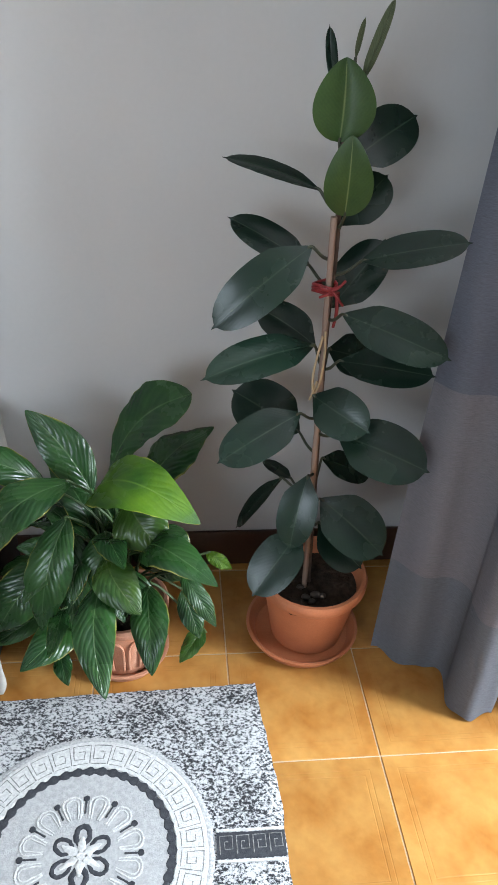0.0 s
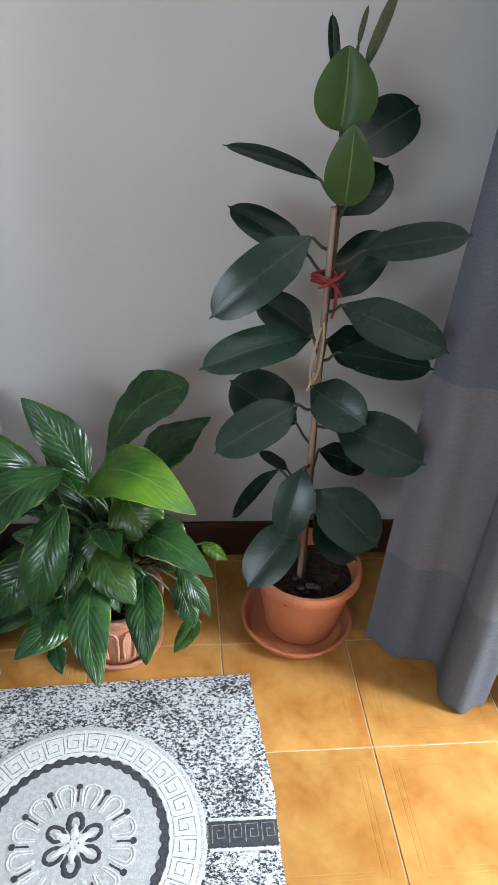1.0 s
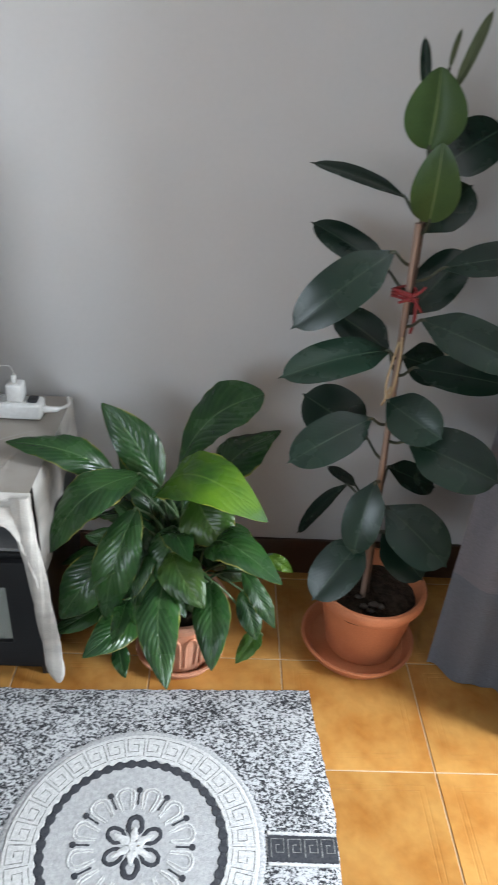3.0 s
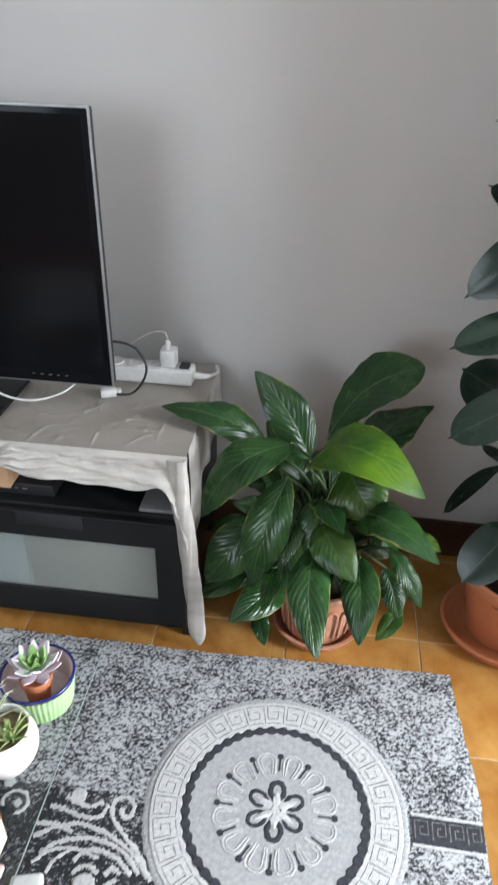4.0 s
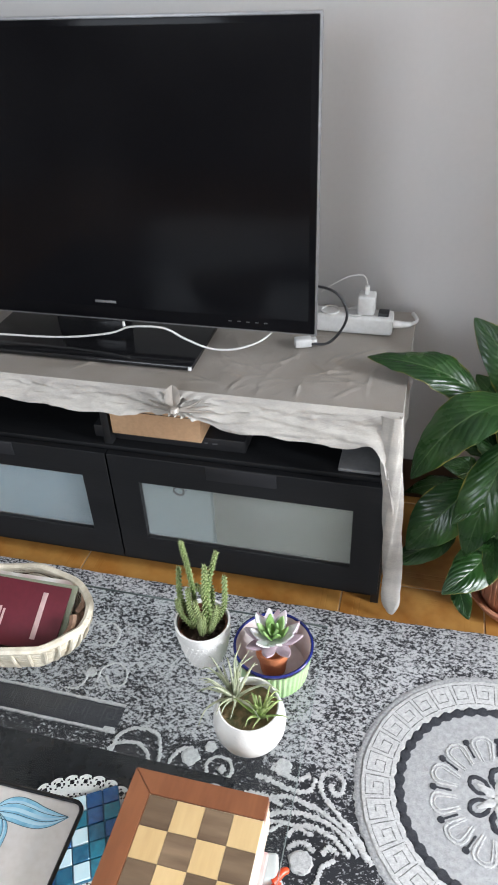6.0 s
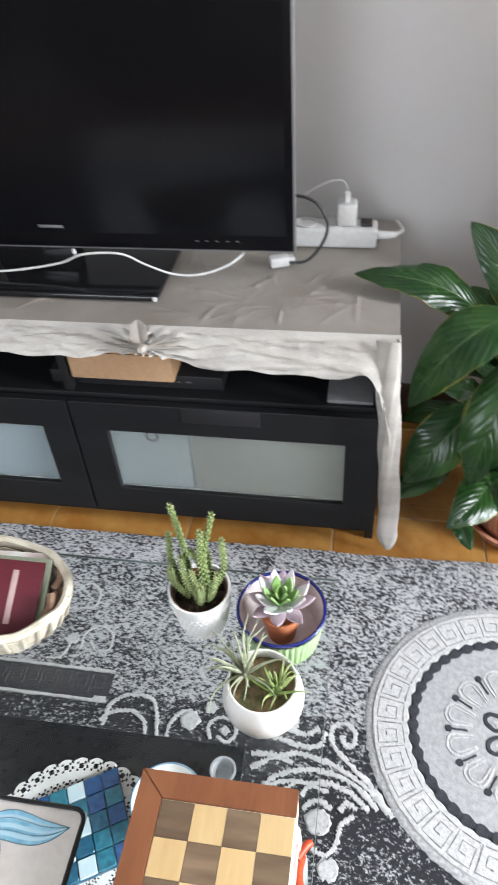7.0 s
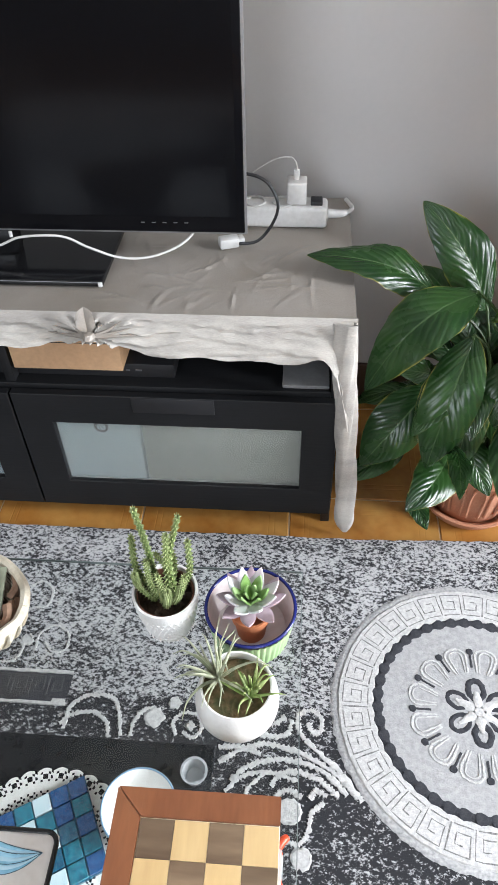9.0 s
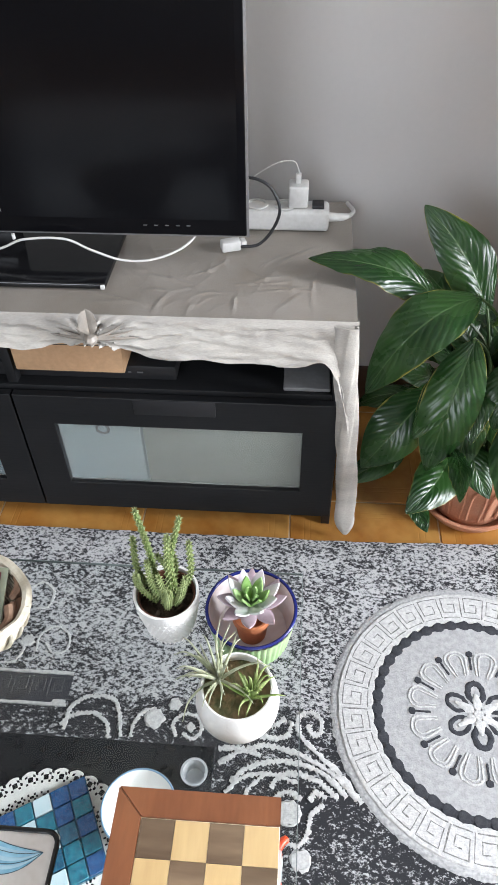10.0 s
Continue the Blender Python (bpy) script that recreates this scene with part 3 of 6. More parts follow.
part("field", bm, RUG, rug)
part("medallion_disc", disc(bmesh.new(), MX, MY, 0, 0.170, 0.0125, 0.003, jag=0.0006), PILE_GREY, rug, "silver-grey round centre of the medallion")
part("medallion_ring", disc(bmesh.new(), MX, MY, 0.174, 0.2390, 0.0125, 0.0038, jag=0.0014, n=260), PILE_WHITE, rug, "raised white outer ring of the medallion")
part("ring_fringe", disc(bmesh.new(), MX, MY, 0.2335, 0.2485, 0.0125, 0.0016, jag=0.0022, n=300), PILE_SOFT, rug, "soft grey-white fringe of the ring")
part("dark_ring", disc(bmesh.new(), MX, MY, 0.1610, 0.1755, 0.0140, 0.0024, jag=0.0010, n=200), PILE_DARK, rug, "charcoal ring round the silver centre")
bm = bmesh.new()
low, top = [], []
for i in range(12):
    b, f = 2 * math.pi * i / 12, random.uniform(0.80, 1.16)
    low.append(bm.verts.new((0.1690 + 0.0108 * f * math.cos(b), 0.0124 * f * math.sin(b), 0.0142)))
    top.append(bm.verts.new((0.1690 + 0.0086 * f * math.cos(b), 0.0100 * f * math.sin(b), 0.0167)))
bm.faces.new(top)
for i in range(12):
    bm.faces.new((low[i], low[(i + 1) % 12], top[(i + 1) % 12], top[i]))
TUFT = finish(bm, "tuft", PILE_DARK)
for k in range(44):
    t = part("tuft", TUFT, None, rug, "charcoal round tuft")
    t.matrix_basis = Matrix.Translation((MX, MY, 0)) @ Matrix.Rotation(2 * math.pi * k / 44, 4, "Z")
# key pattern cut into the white ring
bm = bmesh.new()
for k in range(32):
    a0, aw = 2 * math.pi * k / 32, 2 * math.pi / 32

    def ringpt(u, v, a0=a0, aw=aw):
        a, r = a0 + aw * u, 0.1825 + 0.050 * v
        return (MX + r * math.cos(a), MY + r * math.sin(a))

    def keyline(*uv):
        path = []
        for (u0, v0), (u1, v1) in zip(uv, uv[1:]):
            path += [ringpt(u0 + (u1 - u0) * i / 3, v0 + (v1 - v0) * i / 3) for i in range(3)]
        ribbon(bm, path + [ringpt(*uv[-1])], 0.0022, 0.0162, 0.0003, smooth=False, jag=0.6)

    keyline((0.06, 0.08), (0.06, 0.92), (0.88, 0.92), (0.88, 0.30), (0.34, 0.30), (0.34, 0.64), (0.62, 0.64))
    keyline((0.16, 0.08), (0.96, 0.08))
part("key_pattern", bm, PILE_LINE, rug, "grey key pattern line")
# scalloped rosette
for k in range(12):
    bm = bmesh.new()
    a0 = 2 * math.pi * (k + 0.5) / 12

    def up(u, v, a0=a0):
        return (MX + v * math.cos(a0) - u * math.sin(a0), MY + v * math.sin(a0) + u * math.cos(a0))

    for w, wid in ((1.0, 0.0048), (0.62, 0.0032)):
        pts = [up(-0.010 * w, 0.070), up(-0.0155 * w, 0.088), up(-0.0185 * w, 0.102)] + [up(0.0185 * w * math.sin(b), 0.102 + 0.0155 * w * math.cos(b)) for b in (-1.0, -0.5, 0, 0.5, 1.0)] + [up(0.0185 * w, 0.102), up(0.0155 * w, 0.088), up(0.010 * w, 0.070)]
        ribbon(bm, pts, wid * 0.80, 0.0154, 0.0012, per=7, jag=0.55)
    part("scallop", bm, PILE_WHITE, rug, "white scallop outline")
bm = ribbon(bmesh.new(), [(0.080, 0), (0.095, 0), (0.106, 0)], 0.0036, 0.0158, 0.0009, per=4, jag=0.3)
disc(bm, 0.111, 0, 0, 0.0064, 0.0158, 0.0010, n=12, jag=0.0009)
PIN = finish(bm, "pin_mark", PILE_DARK)
for k in range(12):
    t = part("pin_mark", PIN, None, rug, "charcoal pin mark")
    t.matrix_basis = Matrix.Translation((MX, MY, 0)) @ Matrix.Rotation(2 * math.pi * k / 12, 4, "Z")
petals, star = bmesh.new(), bmesh.new()
for k in range(6):
    a = math.pi / 2 + 2 * math.pi * k / 6
    ca, sa = math.cos(a), math.sin(a)

    def pp(r, s, ca=ca, sa=sa):
        return (MX + r * ca - s * sa, MY + r * sa + s * ca)

    bold = 0.0105 if k % 3 == 0 else 0.0078
    ribbon(petals, [pp(0.020, 0.003), pp(0.034, 0.0125), pp(0.050, 0.010), pp(0.056, 0), pp(0.050, -0.010), pp(0.034, -0.0125), pp(0.020, -0.003)], bold, 0.0155, 0.0008, per=4, jag=0.2)
    ray = ribbon(bmesh.new(), [pp(0.004, 0), pp(0.020, 0), pp(0.042 if k % 3 else 0.036, 0)], 0.017, 0.0160, 0.0009, per=4, taper=True, jag=0.2)
    part("star_ray", ray, PILE_WHITE, rug, "white ray of the star")
disc(star, MX, MY, 0, 0.009, 0.0162, 0.0012, n=16)
part("flower", petals, PILE_DARK, rug, "charcoal six-petalled flower outline")
part("star_centre", star, PILE_WHITE, rug, "white centre of the star")
# dark bands with pale edges on both sides of the medallion
for name, xa, xb in (("border_band", 0.500, 0.632), ("border_band", -1.3, -0.455)):
    bm = bmesh.new()
    ribbon(bm, [(xa, -0.804), ((xa + xb) / 2, -0.805), (xb, -0.806)], 0.051, 0.0124, 0.0018, per=30, jag=0.04)
    band = part(name, bm, PILE_DARK, rug, "charcoal band")
    bm = bmesh.new()
    for y in (-0.7765, -0.8340):
        ribbon(bm, [(xa, y), ((xa + xb) / 2, y - 0.001), (xb, y - 0.002)], 0.0065, 0.0124, 0.0022, per=30, jag=0.3)
    part("band_edging", bm, PILE_WHITE, band, "white edging")
    bm = bmesh.new()
    n = int((xb - xa) / 0.032)
    for k in range(n):
        u, y = xa + 0.006 + k * 0.032, -0.805
        ribbon(bm, [(u, y - 0.017), (u, y + 0.017), (u + 0.024, y + 0.017), (u + 0.024, y - 0.008), (u + 0.009, y - 0.008), (u + 0.009, y + 0.006), (u + 0.016, y + 0.006)], 0.0026, 0.0138, 0.0009, smooth=False, jag=0.4)
    part("band_key", bm, PILE_LINE if xa > 0 else PILE_DARKLINE, band, "grey key line")
# scrolled foliage in white pile
bm = bmesh.new()


lift = [0.0]


def scroll(*pts, w=0.011):
    lift[0] += 0.00003
    ribbon(bm, pts, w * 0.78, 0.0125 + lift[0], 0.0011, per=16, jag=0.6)


scroll((0.045, -0.962), (0.012, -0.92), (-0.03, -0.884), (-0.053, -0.858), (-0.056, -0.831), (-0.033, -0.821), (-0.017, -0.837), (-0.021, -0.857), (-0.035, -0.856), (-0.039, -0.842))
scroll((0.040, -0.956), (0.003, -0.921), (-0.047, -0.895), (-0.105, -0.882), (-0.149, -0.894), (-0.183, -0.916))
scroll((0.022, -0.954), (-0.01, -0.923), (-0.054, -0.907), (-0.1, -0.907), (-0.138, -0.92), (-0.162, -0.943))
scroll((0.009, -0.957), (-0.022, -0.933), (-0.06, -0.923), (-0.086, -0.931), (-0.098, -0.947))
scroll((-0.048, -0.961), (-0.068, -0.951), (-0.084, -0.957), (-0.093, -0.968))
scroll((-0.014, -0.966), (-0.033, -0.983), (-0.039, -1.01), (-0.054, -1.027), (-0.075, -1.021), w=0.009)
scroll((-0.139, -0.973), (-0.131, -0.949), (-0.109, -0.929), w=0.008)
scroll((-0.077, -0.835), (-0.098, -0.848), (-0.123, -0.843), (-0.149, -0.836))
scroll((-0.066, -0.839), (-0.076, -0.865), (-0.108, -0.868), (-0.143, -0.86), (-0.173, -0.856))
scroll((-0.009, -0.957), (-0.025, -0.95), (-0.037, -0.962))
scroll((-0.449, -0.878), (-0.446, -0.839), (-0.419, -0.818), (-0.379, -0.818), (-0.362, -0.84), (-0.351, -0.884), w=0.009)
scroll((-0.458, -0.869), (-0.437, -0.851), (-0.405, -0.846), (-0.38, -0.861), (-0.37, -0.888), w=0.009)
scroll((-0.334, -0.883), (-0.332, -0.857), (-0.317, -0.837), (-0.298, -0.832), w=0.009)
scroll((-0.259, -0.878), (-0.266, -0.856), (-0.252, -0.839), (-0.227, -0.841), (-0.217, -0.862), (-0.231, -0.879), (-0.248, -0.871), w=0.008)
scroll((-0.186, -0.891), (-0.153, -0.889), (-0.115, -0.898))
scroll((-0.170, -0.959), (-0.143, -0.935), (-0.102, -0.926), (-0.054, -0.937), w=0.009)
scroll((-0.585, -0.606), (-0.563, -0.592), (-0.538, -0.612), (-0.54, -0.646), (-0.564, -0.651), w=0.006)
scroll((-0.538, -0.74), (-0.537, -0.706), (-0.514, -0.688), (-0.485, -0.702), (-0.481, -0.732), (-0.503, -0.741), (-0.522, -0.724), w=0.006)
scroll((-0.596, -0.766), (-0.57, -0.76), (-0.561, -0.734), (-0.576, -0.72), w=0.006)
for cx, cy, r in ((-0.299, -0.849, 0.017), (-0.470, -0.826, 0.014), (-0.267, -0.822, 0.011), (-0.236, -0.860, 0.008), (-0.558, -0.719, 0.012), (-0.068, -0.982, 0.021), (-0.128, -0.832, 0.016), (-0.048, -1.045, 0.016)):
    disc(bm, cx, cy, 0, r, 0.0124, 0.0014, n=22, jag=0.003)
part("scroll_foliage", bm, PILE_WHITE, rug, "white scrolled leaves on the dark field")

# ---- curtain ----


def curtain():
    c = thing("curtain", (1.08, -0.5, 0), "grey-blue banded linen curtain hanging to the floor", "curtain")
    plan = [(0.905, -0.335), (0.955, -0.385), (1.015, -0.405), (1.055, -0.43), (1.048, -0.48), (1.045, -0.525), (1.085, -0.562), (1.135, -0.545), (1.165, -0.49), (1.20, -0.46), (1.235, -0.50), (1.245, -0.56), (1.28, -0.585), (1.31, -0.54), (1.34, -0.50), (1.37, -0.54), (1.39, -0.58)]
    path = smooth_path([(x, y, 0) for x, y in plan], 7)
    bm = bmesh.new()
    rows = []
    zs = [0.008, 0.02, 0.06] + [0.06 + 2.34 * i / 26 for i in range(1, 27)]
    for z in zs:
        row = []
        for i, q in enumerate(path):
            k = z / 2.4
            x = q.x + 0.008 + 0.080 * k + 0.006 * math.sin(i * 0.8 + z * 2.2) * k
            y = q.y * (1 - 0.10 * k) + 0.008 * math.sin(i * 0.45 + z * 3.1)
            row.append(bm.verts.new((x, y, z + (0.006 * math.sin(i * 0.7) if z < 0.03 else 0))))
        rows.append(row)
    for a, b in zip(rows, rows[1:]):
        for i in range(len(path) - 1):
            bm.faces.new((a[i], a[i + 1], b[i + 1], b[i]))
    bmesh.ops.solidify(bm, geom=bm.faces[:], thickness=0.0018)
    part("fabric", bm, CURTAIN, c)
    bm = tube([(0.98, -0.30, 2.412), (1.30, -0.46, 2.412), (1.56, -0.50, 2.412)], 0.012, n=12)
    solo("curtain_rod", bm, CHROME, "thin metal curtain rod under the ceiling", "curtain rod")
    for x, y in ((1.04, -0.335), (1.50, -0.492)):
        part("ceiling_hook", tube([(x, y, 2.41), (x, y, 2.5), (x, y, H)], 0.006, n=8), CHROME, c, "metal hook")
    return c


curtain()

# ---- low cabinet ----


def cabinet():
    c = thing("tv_cabinet", (-0.6, -0.21, 0), "low black TV cabinet with frosted glass flap doors", "cabinet")
    D, W = -0.40, -1.20
    part("top_board", box(W, 0, D, -0.006, 0.5055, 0.53, 0.0015), BLACKWOOD, c)
    for x in (W, -0.018):
        part("side_panel", box(x, x + 0.018, D, -0.006, 0.0, 0.505, 0.001), BLACKWOOD, c)
    part("divider", box(-0.609, -0.591, D + 0.005, -0.0145, 0.062, 0.5045, 0.001), BLACKWOOD, c)
    for z in (0.345, 0.045):
        part("shelf", box(W + 0.0185, -0.0185, D, -0.0145, z, z + 0.016, 0.001), BLACKWOOD, c)
    part("back_panel", box(W + 0.0185, -0.0185, -0.014, -0.0065, 0.05, 0.505), BLACKWOOD, c)
    part("plinth", box(W + 0.0185, -0.0185, D + 0.02, D + 0.035, 0.0, 0.0445), BLACKWOOD, c)
    for xa, xb in ((-1.197, -0.602), (-0.598, -0.003)):
        gx0, gx1, gz0, gz1 = xa + 0.066, xb - 0.064, 0.121, 0.283
        z0, z1 = 0.048, 0.352
        y0, y1 = D - 0.020, D - 0.0045
        bm = bmesh.new()
        loops = [[bm.verts.new((x, y, z)) for x, z in pts] for pts, y in (
            (((xa + 0.001, z0 + 0.001), (xb - 0.001, z0 + 0.001), (xb - 0.001, z1 - 0.001), (xa + 0.001, z1 - 0.001)), y0),
            (((gx0 - 0.001, gz0 - 0.001), (gx1 + 0.001, gz0 - 0.001), (gx1 + 0.001, gz1 + 0.001), (gx0 - 0.001, gz1 + 0.001)), y0),
            (((gx0, gz0), (gx1, gz0), (gx1, gz1), (gx0, gz1)), y0 + 0.001),
            (((gx0, gz0), (gx1, gz0), (gx1, gz1), (gx0, gz1)), y1),
            (((xa, z0), (xb, z0), (xb, z1), (xa, z1)), y1),
            (((xa, z0), (xb, z0), (xb, z1), (xa, z1)), y0 + 0.001))]
        for a, b in zip(loops, loops[1:] + loops[:1]):
            for k in range(4):
                bm.faces.new((a[k], a[(k + 1) % 4], b[(k + 1) % 4], b[k]))
        door = part("flap_door", bm, BLACKWOOD, c)
        part("frosted_pane", box(gx0 + 0.0003, gx1 - 0.0003, y0 + 0.010, y0 + 0.014, gz0 + 0.0003, gz1 - 0.0003), FROST, door, "frosted glass pane")
        mid = (xa + xb) / 2
        part("finger_recess", box(mid - 0.075, mid + 0.075, y0 - 0.0015, y0 + 0.004, z1 - 0.036, z1 - 0.001, 0.001), M("recess_grip_black", (0.014, 0.014, 0.016), 0.55, scale=12), door, "dark finger recess")
    return c


cabinet()
# The grey-green box is added so the pane before it doesn't go dark.
for xa, xb, mat, lab in ((-0.575, -0.375, PAPERBLUE, "pale blue card box standing behind frosted glass"), (-0.371, -0.03, PAPERSAGE, "grey-green card box added to lighten the frosted pane"), (-1.15, -0.62, PAPERSKY, "sky-blue card box standing behind frosted glass")):
    b = thing("storage_box", ((xa + xb) / 2, -0.3, 0.061), lab, "box")
    part("carton", box(xa, xb, -0.4035, -0.25, 0.0615, 0.335, 0.003), mat, b)
    if xa < -0.5:
        part("dark_mark", moved(lathe([(0.009, 0), (0.009, 0.0008), (0.014, 0.0008), (0.014, 0)], (0, 0, 0), 24), Matrix.Translation((xa + 0.128, -0.4037, 0.262)) @ Matrix.Rotation(radians(90), 4, "X")), M("ring_print_grey", (0.16, 0.17, 0.18), 0.6, scale=20), b, "small grey ring print")

player = thing("disc_player", (-0.45, -0.24, 0.361), "flat black disc player in the open compartment", "disc player")
part("case", box(-0.64, -0.30, -0.375, -0.10, 0.3615, 0.392, 0.003), MATBLK, player)
for k, w in enumerate((0.009, 0.006, 0.011)):
    part("indicator", box(-0.405 + k * 0.017, -0.405 + k * 0.017 + w, -0.3762, -0.3748, 0.377, 0.380), GREYBAR, player, "pale print")
cb = thing("cardboard_box", (-0.48, -0.27, 0.392), "plain brown cardboard box lying under the tabletop", "box")
part("carton", box(-0.585, -0.387, -0.397, -0.16, 0.3925, 0.462, 0.002), CARD, cb)
part("lid_seam", box(-0.583, -0.389, -0.3976, -0.396, 0.4515, 0.4528), MATBLK, cb, "dark seam of the lid")
ad = thing("set_top_box", (-0.06, -0.27, 0.361), "dark grey slim receiver box in the compartment", "receiver")
part("case", box(-0.105, -0.021, -0.394, -0.25, 0.3615, 0.370, 0.003), M("receiver_grey", (0.19, 0.19, 0.195), 0.35, scale=20), ad)

# ---- tablecloth ----


def tablecloth():
    c = thing("tablecloth", (-0.6, -0.2, 0.53), "crumpled taupe satin tablecloth draped over the cabinet", "tablecloth")
    top, KN = 0.5345, -0.415

    rc = random.Random(11)
    folds = []
    for k in range(66):
        cx, cy = (rc.gauss(-0.25, 0.10), rc.gauss(-0.30, 0.07)) if k < 50 else (rc.uniform(-1.2, 0), rc.uniform(-0.41, -0.03))
        a, L = rc.gauss(0.9, 0.9), rc.uniform(0.012, 0.055)
        folds.append((cx, cy, math.cos(a), math.sin(a), L, rc.uniform(0.0016, 0.0038), rc.uniform(0.3, 1.0)))

    def crease(x, y):
        w = 0.0
        for cx, cy, ca, sa, L, wd, amp in folds:
            u = (x - cx) * ca + (y - cy) * sa
            v = -(x - cx) * sa + (y - cy) * ca
            if abs(u) < L * 2 and abs(v) < 0.03:
                v += 0.12 * u * u / L
                w += amp * math.exp(-((u / L) ** 2) - (v / wd) ** 2)
        return w

    rows = []
    for i in range(331):
        x = -1.23 + 1.240 * i / 330
        row = []
        for j in range(121):
            y = -0.424 + 0.412 * j / 120
            wr = 0.0012 * noise.noise((x * 6, y * 9, 1.0)) + 0.0022 * abs(noise.noise((x * 13 + y * 9, y * 17 - x * 7, 3.0))) ** 1.5 + 0.0024 * crease(x, y) + 0.0010 * max(0, 0.07 - abs(noise.noise((x * 19 - y * 8, y * 24 + x * 11, 6.0)))) / 0.07 * math.exp(-(((x + 0.27) / 0.17) ** 2))
            row.append((x, y, top + 0.001 + max(0, wr) * min(1.0, j / 8)))
        rows.append(row)
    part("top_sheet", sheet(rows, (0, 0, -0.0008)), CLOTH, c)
    # front fall, gathered by a knot
    rows = []
    nv = 26
    for i in range(301):
        x = -1.23 + 1.243 * i / 300
        g = math.exp(-(((x - KN) / 0.085) ** 2))
        lowz = 0.461 + 0.004 * math.sin(x * 21) + 0.030 * g + 0.026 * min(1, max(0, (-x - 0.44) / 0.25)) + 0.010 * math.exp(-(((x + 0.045) / 0.03) ** 2)) - 0.002 * math.sin(x * 57) - 0.15 * max(0, (x + 0.050) / 0.063) ** 2.4
        row = []
        for j in range(nv + 1):
            v = j / nv
            z = top + 0.001 + (lowz - top) * v
            long = 0.55 * noise.noise((x * 6, z * 75 + x * 9, 5.0)) + 0.4 * noise.noise((x * 17, z * 150 - x * 14, 8.0)) + 0.9 * (0.4 - abs(noise.noise((x * 11 + z * 22, z * 60 - x * 12, 2.0))) ** 0.6) + 0.5 * (0.4 - abs(noise.noise((x * 22 - z * 30, z * 90 + x * 8, 9.0))) ** 0.6)
            dx, dz = (x - KN), (z - 0.506) * 1.6
            rr, aa = math.hypot(dx, dz), math.atan2(dz, dx)
            star = math.exp(-((rr / 0.085) ** 2)) * (0.5 + 0.5 * math.sin(aa * 15 + 1.0 + 2 * noise.noise((aa * 2, rr * 30, 1)))) ** 2
            tilt = 0.020 * v**1.3 * (1 - 0.5 * g)
            row.append((x, -0.4245 - tilt - 0.0070 * max(-0.6, long) * min(1, v * 4) * (1 - 0.3 * v) - 0.014 * star * min(1, v * 4) - 0.004 * min(1, v * 8), z))
        rows.append(row)
    part("front_fall", sheet(rows, (0, 0.001, 0)), CLOTH_LIT, c, "creased front fall of the cloth, painted paler as lit")
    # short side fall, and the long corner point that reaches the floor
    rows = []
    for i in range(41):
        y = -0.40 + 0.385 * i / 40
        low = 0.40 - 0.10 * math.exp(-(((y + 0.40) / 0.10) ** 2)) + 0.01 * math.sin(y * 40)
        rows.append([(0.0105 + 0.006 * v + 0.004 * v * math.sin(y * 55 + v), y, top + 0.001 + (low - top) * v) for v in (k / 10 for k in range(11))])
    part("side_fall", sheet(rows, (-0.0008, 0, 0)), CLOTH_LIT, c, "side fall of the cloth")
    rows = []
    n = 22
    for i in range(49):
        v = i / 48
        z = top + 0.001 + (0.018 - top) * v
        w = 0.037 * (1 - 0.85 * max(0, (v - 0.90) / 0.10) ** 2)
        cx, cy = -0.006 + 0.037 * v, -0.440 + 0.001 * v
        row = []
        for j in range(n + 1):
            a = math.pi * (1.35 * j / n - 0.55)
            k = 1 + 0.14 * math.sin(a * 3 + v * 5)
            row.append((cx + w * 0.5 * k * math.sin(a) + 0.002 * math.sin(v * 23 + j), cy - w * 0.17 * k * math.cos(a) + 0.002 * math.sin(v * 17), z))
        rows.append(row)
    part("corner_fall", sheet(rows, (-0.0006, 0.0010, 0)), CLOTH_LIT, c, "long corner fall reaching the floor, painted paler as lit")
    # knot with two short ears and radiating folds
    bm = bmesh.new()
    for k in range(9):
        a = radians((-6 + 11 * k) if k < 5 else (145 + 13 * (k - 5)))
        L = random.uniform(0.045, 0.11)
        ca, sa = math.cos(a), math.sin(a)
        tube([(KN, -0.452, 0.506), (KN + L * 0.5 * ca, -0.444, 0.506 + 0.012 * sa), (KN + L * ca, -0.432, 0.505 + 0.034 * sa)], 0.0044, 0.0006, n=6, per=6, bm=bm)
    part("gather_fold", bm, CLOTH, c, "radiating creases of the knot")
    bm = lathe([(0.001, -0.009), (0.008, -0.007), (0.0115, 0), (0.008, 0.007), (0.001, 0.009)], (KN, -0.455, 0.508), 14, wob=0.12)
    part("knot", bm, CLOTH, c)
    ear = blade((KN, -0.452, 0.512), (KN - 0.004, -0.440, 0.556), 0.030, (0.1, -0.9, 0.4), sag=0.12, fold=0.5, shape="oval", ripple=0.001, point=0.02, thick=0.0015)
    part("knot_ear", ear, CLOTH, c)
    return c


tablecloth()

# ---- television ----


